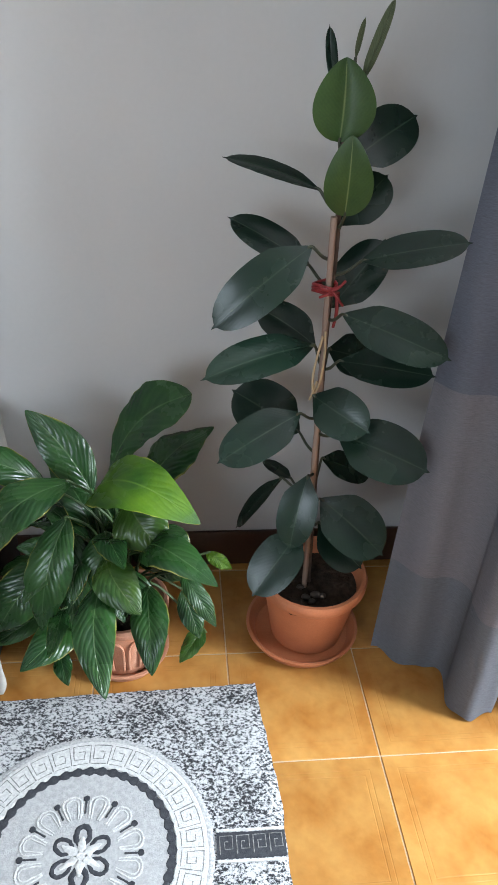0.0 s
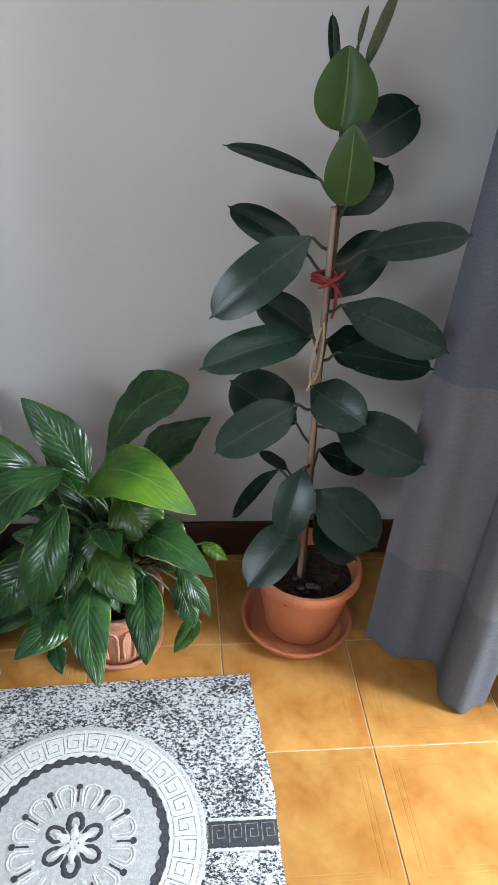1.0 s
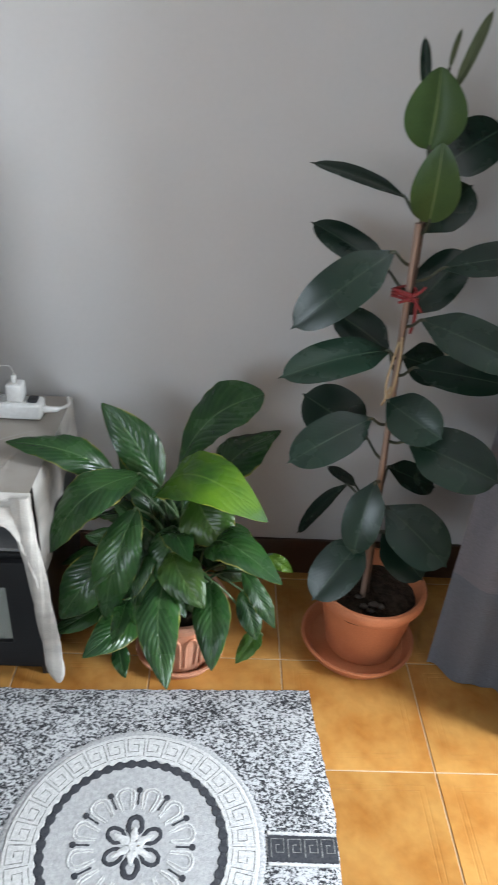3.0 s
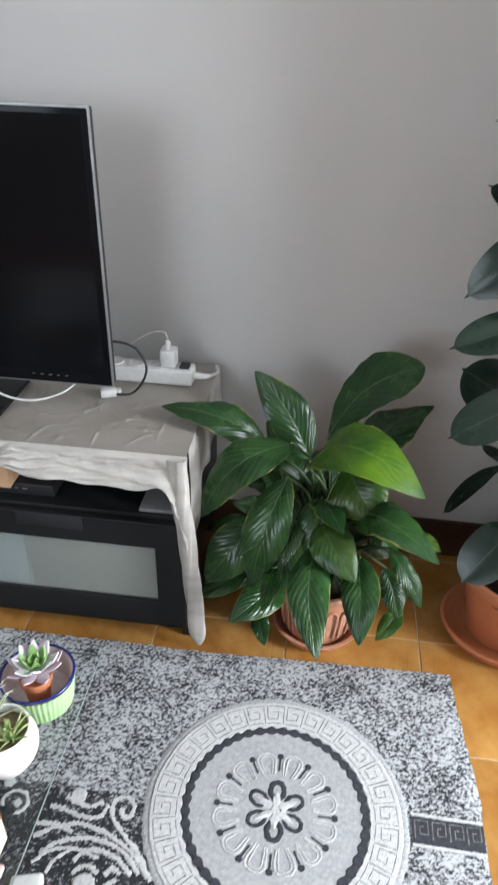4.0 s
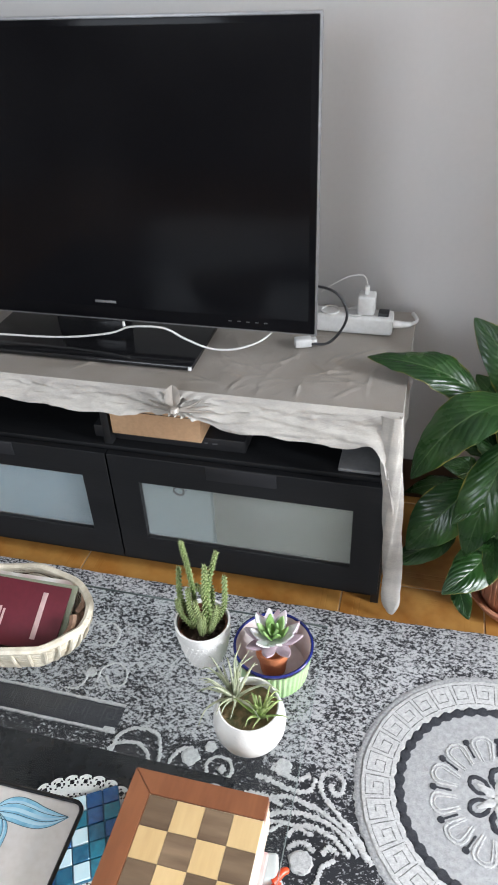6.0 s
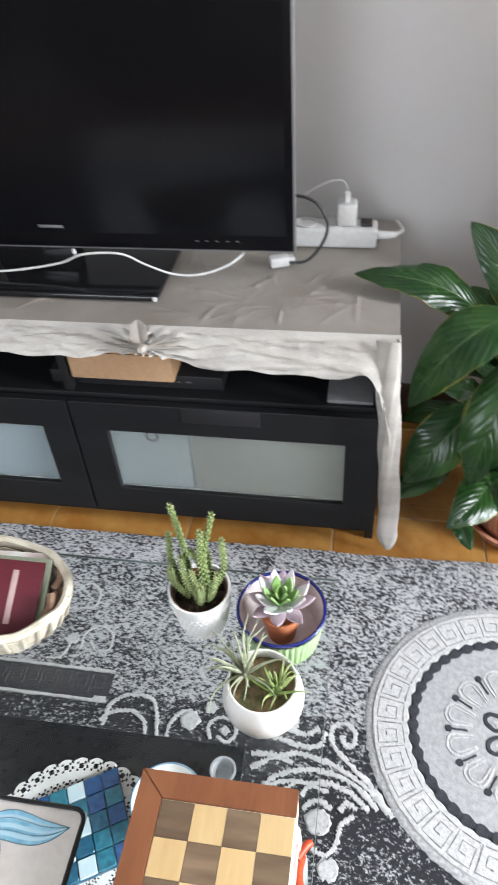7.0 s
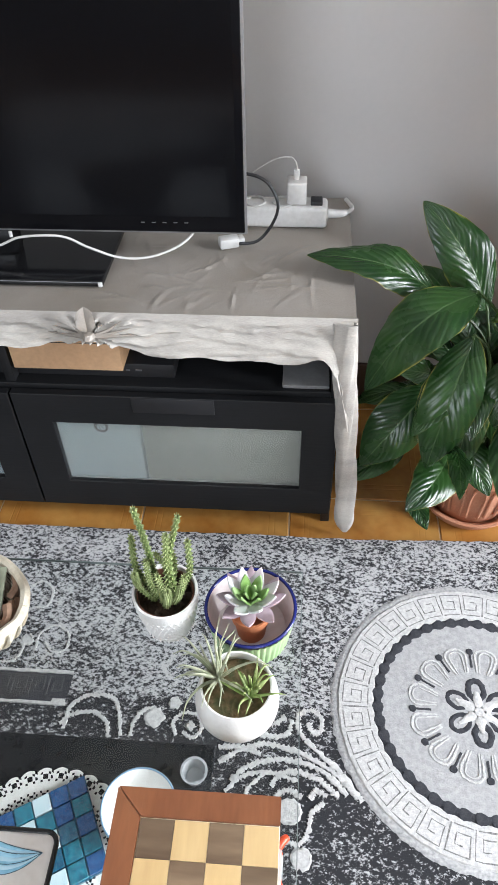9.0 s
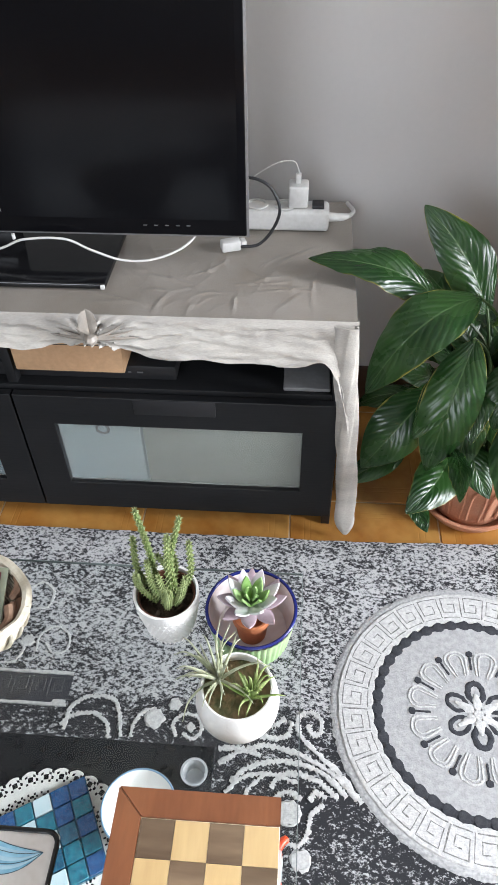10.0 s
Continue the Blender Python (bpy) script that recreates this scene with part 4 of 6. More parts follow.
def television():
    c = thing("television", (-0.655, -0.26, 0.538), "large black flat television with a silver edge, switched off", "television")
    xa, xb, za, zb, yf = -1.142, -0.170, 0.602, 1.1415, -0.288
    part("housing", box(xa + 0.003, xb - 0.003, yf + 0.0045, yf + 0.028, za + 0.003, zb - 0.003, 0.004, 3), MATBLK, c)
    part("edge_frame", box(xa, xb, yf, yf + 0.005, za, zb, 0.0015, 2), SILVER, c, "thin silver edge")
    bm = box(xa + 0.004, xb - 0.004, yf - 0.003, yf + 0.001, za + 0.004, zb - 0.004, 0.002)
    part("bezel", bm, SCREEN, c, "gloss black bezel")
    part("screen", box(xa + 0.016, xb - 0.016, yf - 0.0042, yf - 0.0028, za + 0.032, zb - 0.014), SCREEN, c, "dark glossy screen")
    bm = box(xa + 0.05, xb - 0.05, yf + 0.027, yf + 0.075, za + 0.05, zb - 0.06, 0.018, 3)
    part("back_cover", bm, MATBLK, c)
    bm = box(-0.735, -0.575, -0.275, -0.235, 0.548, 0.66, 0.008, 2)
    part("neck", bm, GLOSSBLK, c)
    bm = box(-0.90, -0.407, -0.358, -0.172, 0.5385, 0.550, 0.004, 3)
    part("foot_plate", bm, GLOSSBLK, c, "gloss black foot plate")
    part("foot_corner_mark", box(-0.415, -0.408, -0.360, -0.354, 0.5402, 0.5482, 0.001), WHITEPL, c, "pale corner")
    part("maker_mark", box(-0.626, -0.580, yf - 0.0046, yf - 0.0028, za + 0.040, za + 0.0455, 0.0005), GREYBAR, c, "pale grey maker's mark")
    for k in range(5):
        part("key_mark", box(-0.345 + k * 0.018, -0.3385 + k * 0.018, yf - 0.0046, yf - 0.0028, za + 0.0205, za + 0.0215), GREYBAR, c)
    part("status_light", lathe([(0.003, 0), (0.003, 0.009), (0.001, 0.010)], (-0.570, yf - 0.006, za - 0.008), 10), WHITEPL, c, "small white indicator")
    return c


television()
cable = tube([(-1.05, -0.31, 0.555), (-0.82, -0.312, 0.560), (-0.70, -0.31, 0.565), (-0.60, -0.305, 0.580), (-0.55, -0.305, 0.599), (-0.48, -0.305, 0.602), (-0.435, -0.308, 0.584), (-0.385, -0.310, 0.568), (-0.335, -0.305, 0.567), (-0.285, -0.290, 0.581), (-0.258, -0.265, 0.60), (-0.256, -0.25, 0.62)], 0.0021, n=8)
solo("white_cable", cable, WHITEPL, "thin white cable hanging across the television's foot", "cable")
pl = thing("plug_connector", (-0.211, -0.225, 0.54), "small white plug lying on the cloth", "plug")
part("body", moved(box(-0.024, 0.012, -0.011, 0.011, 0.0, 0.019, 0.004, 2), Matrix.Translation((-0.204, -0.212, 0.5385)) @ Matrix.Rotation(0.35, 4, "Z")), WHITEPL, pl)
part("cap", moved(box(0.012, 0.022, -0.008, 0.008, 0.003, 0.016, 0.002, 2), Matrix.Translation((-0.204, -0.212, 0.5385)) @ Matrix.Rotation(0.35, 4, "Z")), WHITEPL, pl)
loop = tube([(-0.192, -0.217, 0.546), (-0.160, -0.205, 0.545), (-0.135, -0.20, 0.572), (-0.123, -0.20, 0.609), (-0.136, -0.20, 0.644), (-0.160, -0.20, 0.662), (-0.20, -0.20, 0.668)], 0.0028, n=8)
solo("black_cable", loop, MATBLK, "thin black cable in a loop beside the television", "cable")


def power_strip():
    c = thing("power_strip", (-0.13, -0.115, 0.5365), "white multi-socket power strip on the cloth", "power strip")
    part("body", box(-0.32, -0.034, -0.142, -0.092, 0.5375, 0.577, 0.007, 3), WHITEPL, c)
    for x in (-0.275, -0.222, -0.169, -0.116):
        part("socket", lathe([(0.021, 0.0), (0.021, 0.003), (0.017, 0.003), (0.016, -0.004), (0.001, -0.004)], (x, -0.117, 0.577), 24), WHITEPL, c)
        # Grey disc: the shade down in the socket, put in as colour.
        part("well_shade", lathe([(0.0155, 0.0), (0.0155, 0.0006), (0.001, 0.0006)], (x, -0.117, 0.5745), 20), GREYBAR, c, "grey disc painted as shade in the socket well")
    part("rocker_switch", box(-0.066, -0.044, -0.130, -0.104, 0.5755, 0.5835, 0.002), MATBLK, c, "dark rocker switch")
    bm = tube([(-0.036, -0.117, 0.556), (-0.012, -0.117, 0.556), (0.002, -0.112, 0.556)], 0.009, 0.0055, n=12)
    part("strain_relief", bm, WHITEPL, c)
    part("flex", tube([(0.0, -0.112, 0.556), (0.008, -0.100, 0.553), (0.014, -0.07, 0.546), (0.004, -0.03, 0.542)], 0.004, n=8), WHITEPL, c, "white flex")
    return c


power_strip()
ch = thing("charger", (-0.092, -0.117, 0.578), "white cube charger plugged into the strip", "charger")
part("cube", box(-0.110, -0.074, -0.134, -0.098, 0.5785, 0.620, 0.004, 3), WHITEPL, ch)
part("cable_plug", box(-0.098, -0.088, -0.121, -0.112, 0.6195, 0.638, 0.002, 2), WHITEPL, ch)
part("cable", tube([(-0.093, -0.117, 0.634), (-0.094, -0.115, 0.646), (-0.104, -0.11, 0.657), (-0.132, -0.11, 0.653), (-0.165, -0.11, 0.634), (-0.19, -0.11, 0.615)], 0.0012, n=6), WHITEPL, ch)

# ---- potted plants ----


def saucer(x, y, r, mat, label):
    s = lathe([(0.001, 0.0), (r - 0.022, 0.0), (r - 0.016, 0.002), (r - 0.003, 0.026), (r + 0.002, 0.030), (r + 0.002, 0.034), (r - 0.005, 0.034), (r - 0.012, 0.028), (r - 0.022, 0.008), (0.001, 0.007)], (x, y, 0.0), 56)
    return solo("plant_saucer", s, mat, label, "saucer")


def pot(parent, x, y, z, r0, r1, h, mat, lip=0.035):
    prof = [(0.001, 0), (r0 - 0.006, 0), (r0, 0.006), (r1 - 0.012, h - lip), (r1 - 0.002, h - lip + 0.003), (r1 + 0.003, h - lip + 0.012), (r1 + 0.004, h - 0.006), (r1, h), (r1 - 0.008, h), (r1 - 0.013, h - 0.006), (r1 - 0.018, h - lip), (r1 - 0.024, h * 0.5), (0.001, h * 0.45)]
    return part("pot", lathe(prof, (x, y, z), 64), mat, parent)


def soil(parent, x, y, z, r, seed):
    bm = bmesh.new()
    rows = []
    for i in range(9):
        k = i / 8
        rows.append([bm.verts.new((x + r * k * math.cos(a), y + r * k * math.sin(a), z + 0.010 * noise.noise((k * 4 * math.cos(a) + seed, k * 4 * math.sin(a), 0)) + 0.006 * (1 - k))) for a in (2 * math.pi * j / 32 for j in range(32))])
    for a, b in zip(rows, rows[1:]):
        for j in range(32):
            bm.faces.new((a[j], a[(j + 1) % 32], b[(j + 1) % 32], b[j]))
    bmesh.ops.remove_doubles(bm, verts=bm.verts[:], dist=1e-5)
    return part("soil", bm, SOIL, parent)


def pebble(parent, x, y, z, r, mat=None):
    bm = bmesh.new()
    bmesh.ops.create_icosphere(bm, subdivisions=2, radius=1)
    s = random.uniform(0, 50)
    for v in bm.verts:
        k = 1 + 0.25 * noise.noise(v.co * 1.3 + Vector((s, 0, 0)))
        v.co = Vector((v.co.x * r * k * 1.25, v.co.y * r * k, v.co.z * r * k * 0.72)) + Vector((x, y, z))
    return part("pebble", bm, mat or STONE, parent)


# rubber plant
FX, FY = 0.757, -0.268
saucer(FX - 0.012, FY, 0.140, TERRA, "round terracotta saucer on the floor tiles")
rubber = thing("rubber_plant", (FX, FY, 0.007), "tall rubber plant with dark glossy leaves in a terracotta pot", "potted plant")
pot(rubber, FX, FY, 0.0075, 0.090, 0.130, 0.200, TERRA)
soil(rubber, FX, FY, 0.168, 0.118, 1)
for k in range(5):
    a, r = random.uniform(0, 6.28), random.uniform(0.01, 0.06)
    pebble(rubber, FX - 0.025 + r * math.cos(a), FY - 0.045 + r * math.sin(a) * 0.6, 0.180, random.uniform(0.006, 0.011))
STEM = [(0.748, -0.268, 0.165), (0.744, -0.27, 0.228), (0.734, -0.27, 0.479), (0.725, -0.27, 0.706), (0.722, -0.27, 0.865), (0.724, -0.268, 0.965), (0.722, -0.27, 1.047), (0.718, -0.27, 1.132), (0.716, -0.27, 1.22), (0.722, -0.27, 1.286)]
part("stem", tube(STEM, 0.0085, 0.004, n=10), BARK, rubber)
part("stake", tube([(0.737, -0.284, 0.165), (0.724, -0.284, 0.60), (0.711, -0.284, 1.056)], 0.0066, 0.006, n=10, bumps=0.05), CANE, rubber, "pale pinkish cane stake")
bm = bmesh.new()
for dz in (0.0, 0.006, 0.012):
    tube([(0.706 + 0.022 * math.cos(a), -0.278 + 0.020 * math.sin(a), 0.908 + dz + 0.003 * math.sin(2 * a)) for a in (i * 0.6 for i in range(12))], 0.003, n=6, per=3, bm=bm)
for sx, sz in ((-1, 0.004), (1, 0.010), (1, -0.014), (-1, -0.006)):
    tube([(0.716, -0.297, 0.914), (0.716 + sx * 0.012, -0.304, 0.914 + sz), (0.716 + sx * 0.023, -0.300, 0.914 + 2 * sz)], 0.0036, 0.0024, n=6, bm=bm)
tube([(0.728, -0.292, 0.91), (0.730, -0.294, 0.87), (0.727, -0.292, 0.84)], 0.004, 0.003, n=6, bm=bm)
bmesh.ops.translate(bm, vec=(0.003, 0, 0.012), verts=bm.verts[:])
part("red_bow", bm, RED, rubber, "dark red ribbon tied in a bow")
bm = bmesh.new()
tube([(0.712, -0.296, 0.835), (0.705, -0.300, 0.80), (0.700, -0.300, 0.75), (0.705, -0.300, 0.715), (0.716, -0.298, 0.74), (0.719, -0.297, 0.80), (0.716, -0.296, 0.845)], 0.0026, n=6, bm=bm)
tube([(0.710, -0.298, 0.74), (0.702, -0.302, 0.715), (0.697, -0.302, 0.70)], 0.0026, n=6, bm=bm)
part("twine_tie", bm, TWINE, rubber, "loop of pale twine")


def stem_at(z):
    for a, b in zip(STEM, STEM[1:]):
        if z <= b[2]:
            return Vector(a).lerp(Vector(b), max(0, (z - a[2]) / (b[2] - a[2])))
    return Vector(STEM[-1])


def rubber_leaf(base, tip, width, normal, sag=0.05, fold=0.12, tone="dark"):
    mat = {"dark": RUBBER, "young": RUBBER_YOUNG, "olive": RUBBER_OLIVE}[tone]
    bm = blade(base, tip, width * 0.95, normal, sag, fold + 0.05, "tear" if tone == "young" else "oval", ripple=0.0003 if width > 0.04 else 0, point=0.045, nt=22, nu=8, thick=0.0011, twist=random.uniform(-0.2, 0.2))
    leaf = part("leaf", bm, mat, rubber, {"dark": "", "young": "young light green leaf", "olive": "olive leaf sheath"}[tone])
    b = Vector(base)
    s = stem_at(b.z - 0.02 - 0.25 * (b - stem_at(b.z)).length)
    if (b - s).length > 0.012:
        part("petiole", tube([s, s.lerp(b, 0.5) + Vector((0, 0, -0.006)), b, b + (Vector(tip) - b) * 0.06], 0.0036, 0.0024, n=7), PETIOLE_DK, leaf)


rubber_leaf((0.707, -0.280, 1.177), (0.707, -0.270, 1.301), 0.110, (-0.042, -0.996, 0.080), sag=0.02, fold=0.25, tone="young")
rubber_leaf((0.728, -0.290, 1.059), (0.722, -0.310, 1.193), 0.088, (-0.288, -0.944, -0.160), sag=0.05, fold=0.15, tone="young")
rubber_leaf((0.695, -0.250, 1.259), (0.682, -0.230, 1.343), 0.023, (0.292, -0.919, 0.264), sag=-0.06, fold=0.6)
rubber_leaf((0.737, -0.260, 1.262), (0.774, -0.270, 1.386), 0.022, (-0.687, -0.711, 0.148), sag=0.02, fold=0.6, tone="olive")
rubber_leaf((0.723, -0.260, 1.297), (0.732, -0.260, 1.357), 0.010, (-0.544, -0.835, 0.082), sag=0.0, fold=0.5, tone="olive")
rubber_leaf((0.740, -0.240, 1.141), (0.869, -0.170, 1.210), 0.102, (0.167, -0.831, 0.531), sag=0.03)
rubber_leaf((0.731, -0.250, 1.033), (0.822, -0.200, 1.113), 0.093, (-0.158, -0.746, 0.647), sag=0.03)
rubber_leaf((0.690, -0.240, 1.091), (0.517, -0.203, 1.135), 0.050, (0.136, -0.427, 0.894), sag=0.05, fold=0.2)
rubber_leaf((0.684, -0.240, 0.954), (0.532, -0.170, 1.023), 0.071, (-0.034, -0.738, 0.674), sag=0.05)
rubber_leaf((0.673, -0.300, 1.008), (0.495, -0.344, 0.867), 0.096, (-0.127, -0.890, 0.438), sag=0.10, fold=0.12)
rubber_leaf((0.771, -0.280, 0.977), (0.955, -0.330, 1.029), 0.069, (-0.362, -0.732, 0.577), sag=0.05, fold=0.2)
rubber_leaf((0.733, -0.240, 0.871), (0.842, -0.180, 0.990), 0.098, (-0.219, -0.776, 0.592), sag=0.03)
rubber_leaf((0.713, -0.230, 0.785), (0.599, -0.160, 0.840), 0.089, (-0.090, -0.702, 0.707), sag=0.04)
rubber_leaf((0.693, -0.310, 0.822), (0.475, -0.403, 0.796), 0.087, (0.130, -0.537, 0.833), sag=0.07, fold=0.2)
rubber_leaf((0.736, -0.330, 0.894), (0.923, -0.420, 0.843), 0.090, (-0.242, -0.807, 0.538), sag=0.08, fold=0.15)
rubber_leaf((0.744, -0.220, 0.773), (0.866, -0.170, 0.721), 0.094, (0.485, -0.786, 0.383), sag=0.02)
rubber_leaf((0.750, -0.290, 0.780), (0.914, -0.390, 0.796), 0.086, (0.280, -0.710, 0.646), sag=0.03)
rubber_leaf((0.698, -0.230, 0.580), (0.552, -0.170, 0.653), 0.135, (-0.017, -0.788, 0.615), sag=0.04)
rubber_leaf((0.680, -0.310, 0.674), (0.509, -0.380, 0.601), 0.097, (0.014, -0.738, 0.675), sag=0.05, fold=0.12)
rubber_leaf((0.696, -0.340, 0.731), (0.794, -0.420, 0.693), 0.098, (-0.383, -0.735, 0.559), sag=0.09, fold=0.12)
rubber_leaf((0.757, -0.330, 0.637), (0.928, -0.420, 0.600), 0.125, (0.283, -0.871, 0.401), sag=0.05)
rubber_leaf((0.758, -0.220, 0.503), (0.896, -0.170, 0.418), 0.074, (0.561, -0.622, 0.545), sag=0.02)
rubber_leaf((0.668, -0.240, 0.465), (0.571, -0.200, 0.288), 0.054, (-0.880, -0.171, 0.444), sag=0.05)
rubber_leaf((0.692, -0.220, 0.448), (0.629, -0.170, 0.468), 0.045, (0.208, -0.126, 0.970), sag=0.02)
rubber_leaf((0.703, -0.340, 0.542), (0.667, -0.400, 0.389), 0.086, (-0.230, -0.887, 0.402), sag=0.06, fold=0.15)
rubber_leaf((0.702, -0.330, 0.385), (0.593, -0.400, 0.258), 0.108, (-0.268, -0.728, 0.631), sag=0.05, fold=0.1)
rubber_leaf((0.741, -0.320, 0.465), (0.874, -0.400, 0.367), 0.128, (0.294, -0.913, 0.284), sag=0.05)
rubber_leaf((0.749, -0.300, 0.383), (0.846, -0.360, 0.293), 0.108, (0.472, -0.841, 0.263), sag=0.03)

# peace lily
LX, LY = 0.300, -0.318
saucer(LX, LY, 0.106, TERRA2, "round terracotta saucer under the lily")
lily = thing("peace_lily", (LX, LY, 0.007), "bushy peace lily with broad ribbed leaves in a terracotta pot", "potted plant")
pot(lily, LX, LY, 0.0075, 0.078, 0.106, 0.175, TERRA2, lip=0.028)
for k in range(14):
    a = 2 * math.pi * (k + 0.3) / 14
    d, t = Vector((math.cos(a), math.sin(a), 0)), Vector((-math.sin(a), math.cos(a), 0))
    pts = []
    for u, z in ((-0.012, 0.035), (-0.014, 0.085), (-0.012, 0.120), (0.0, 0.132), (0.012, 0.120), (0.014, 0.085), (0.012, 0.035)):
        r = 0.0785 + 0.0165 * z / 0.15 + 0.001
        pts.append(Vector((LX, LY, z)) + d * r + t * u)
    part("arch_relief", tube(pts, 0.0032, n=6, per=4), TERRA2, lily, "raised arch on the pot")
soil(lily, LX, LY, 0.150, 0.094, 7)


def lily_leaf(base, tip, width, normal, sag=0.08, fold=0.22, tone="green", shape="lance", bow=None):
    mat = {"green": LILY, "lime": LILY_LIME, "olive": LILY_OLIVE}[tone]
    bm = blade(base, tip, width * 0.97, normal, sag * 1.35, fold + 0.12, shape, ripple=0.0024, bow=bow, nt=26, nu=10, thick=0.0006, twist=random.uniform(-0.6, 0.6))
    leaf = part("leaf", bm, mat, lily, {"green": "", "lime": "yellow-green leaf", "olive": "olive-green leaf"}[tone])
    b, t = Vector(base), Vector(tip)
    s = Vector((LX + random.uniform(-0.035, 0.035), LY + random.uniform(-0.03, 0.03), 0.15))
    h = max(b.z, 0.30) - s.z
    mid = s + Vector(((b.x - s.x) * 0.35, (b.y - s.y) * 0.35, h * 0.72))
    part("stalk", tube([s, mid, b, b + (t - b) * 0.05], 0.0034, 0.0022, n=6, per=6), PETIOLE, leaf)


lily_leaf((0.251, -0.280, 0.462), (0.120, -0.220, 0.633), 0.098, (0.218, -0.857, 0.468), sag=0.05, bow=0.05)
lily_leaf((0.286, -0.240, 0.490), (0.463, -0.260, 0.692), 0.142, (-0.701, -0.441, 0.561), sag=0.04, fold=0.1, shape="blunt", bow=-0.13)
lily_leaf((0.356, -0.200, 0.405), (0.518, -0.129, 0.534), 0.135, (-0.477, -0.320, 0.819), sag=0.06)
lily_leaf((0.250, -0.323, 0.469), (0.477, -0.450, 0.508), 0.141, (-0.278, -0.209, 0.937), sag=0.30, fold=-0.15, tone="lime")
lily_leaf((0.330, -0.345, 0.495), (0.404, -0.425, 0.420), 0.125, (-0.194, -0.744, 0.639), sag=0.12, tone="olive")
lily_leaf((0.156, -0.290, 0.493), (-0.071, -0.288, 0.567), 0.085, (0.280, -0.405, 0.870), sag=0.14)
lily_leaf((0.241, -0.240, 0.412), (0.145, -0.180, 0.488), 0.073, (0.062, -0.744, 0.665), sag=0.05)
lily_leaf((0.217, -0.330, 0.527), (0.037, -0.420, 0.385), 0.108, (-0.352, -0.522, 0.777), sag=0.24, fold=0.05)
lily_leaf((0.212, -0.380, 0.477), (0.154, -0.480, 0.259), 0.100, (-0.270, -0.846, 0.460), sag=0.12)
lily_leaf((0.163, -0.360, 0.349), (0.046, -0.430, 0.209), 0.107, (-0.097, -0.856, 0.509), sag=0.12)
lily_leaf((0.148, -0.330, 0.177), (0.015, -0.400, 0.130), 0.060, (0.019, -0.582, 0.813), sag=0.08)
lily_leaf((0.213, -0.390, 0.222), (0.118, -0.551, 0.224), 0.089, (0.403, -0.227, 0.886), sag=0.1)
lily_leaf((0.245, -0.390, 0.390), (0.214, -0.460, 0.226), 0.071, (-0.181, -0.892, 0.415), sag=0.1)
lily_leaf((0.197, -0.458, 0.299), (0.188, -0.594, 0.310), 0.042, (0.054, 0.077, 0.996), sag=0.08)
lily_leaf((0.162, -0.388, 0.098), (0.188, -0.469, 0.073), 0.045, (-0.138, -0.332, 0.933), sag=0.05)
lily_leaf((0.278, -0.458, 0.369), (0.298, -0.670, 0.281), 0.086, (-0.042, -0.386, 0.921), sag=0.1)
lily_leaf((0.369, -0.437, 0.338), (0.379, -0.588, 0.240), 0.081, (-0.242, -0.539, 0.807), sag=0.12)
lily_leaf((0.286, -0.431, 0.411), (0.360, -0.547, 0.367), 0.090, (-0.170, -0.442, 0.881), sag=0.14, tone="olive")
lily_leaf((0.366, -0.385, 0.385), (0.508, -0.538, 0.426), 0.096, (-0.332, -0.056, 0.941), sag=0.26)
lily_leaf((0.438, -0.378, 0.317), (0.513, -0.449, 0.220), 0.048, (0.195, -0.714, 0.673), sag=0.14)
lily_leaf((0.489, -0.349, 0.107), (0.433, -0.432, 0.089), 0.050, (0.066, -0.140, 0.988), sag=0.1, tone="olive")
lily_leaf((0.266, -0.280, 0.341), (0.306, -0.260, 0.446), 0.094, (-0.214, -0.941, 0.261), sag=0.06)
lily_leaf((0.259, -0.280, 0.275), (0.244, -0.240, 0.374), 0.079, (-0.016, -0.928, 0.373), sag=0.05)
lily_leaf((0.365, -0.360, 0.262), (0.370, -0.420, 0.174), 0.059, (-0.119, -0.823, 0.555), sag=0.1)
lily_leaf((0.172, -0.340, 0.355), (0.096, -0.360, 0.383), 0.049, (0.391, -0.759, 0.521), sag=0.15)
lily_leaf((0.495, -0.320, 0.318), (0.553, -0.345, 0.290), 0.034, (-0.253, -0.737, 0.626), sag=0.1, tone="lime")
lily_leaf((0.325, -0.300, 0.314), (0.436, -0.280, 0.250), 0.053, (0.390, -0.820, 0.420), sag=0.1)
lily_leaf((0.311, -0.340, 0.313), (0.332, -0.400, 0.210), 0.074, (-0.064, -0.868, 0.493), sag=0.12)
lily_leaf((0.200, -0.280, 0.270), (0.126, -0.300, 0.175), 0.080, (-0.245, -0.892, 0.379), sag=0.1)
lily_leaf((0.369, -0.270, 0.278), (0.463, -0.300, 0.228), 0.072, (0.023, -0.837, 0.546), sag=0.14)
lily_leaf((0.271, -0.330, 0.199), (0.249, -0.400, 0.157), 0.066, (0.017, -0.518, 0.855), sag=0.08)
lily_leaf((0.223, -0.360, 0.413), (0.199, -0.430, 0.353), 0.074, (-0.063, -0.637, 0.768), sag=0.12)
lily_leaf((0.286, -0.370, 0.426), (0.259, -0.450, 0.337), 0.079, (-0.223, -0.690, 0.688), sag=0.12)
lily_leaf((0.389, -0.310, 0.390), (0.456, -0.380, 0.336), 0.075, (-0.021, -0.623, 0.782), sag=0.15)
lily_leaf((0.307, -0.300, 0.421), (0.365, -0.330, 0.373), 0.063, (0.102, -0.784, 0.613), sag=0.1, tone="olive")
lily_leaf((0.242, -0.370, 0.249), (0.288, -0.460, 0.170), 0.066, (-0.002, -0.660, 0.751), sag=0.1)
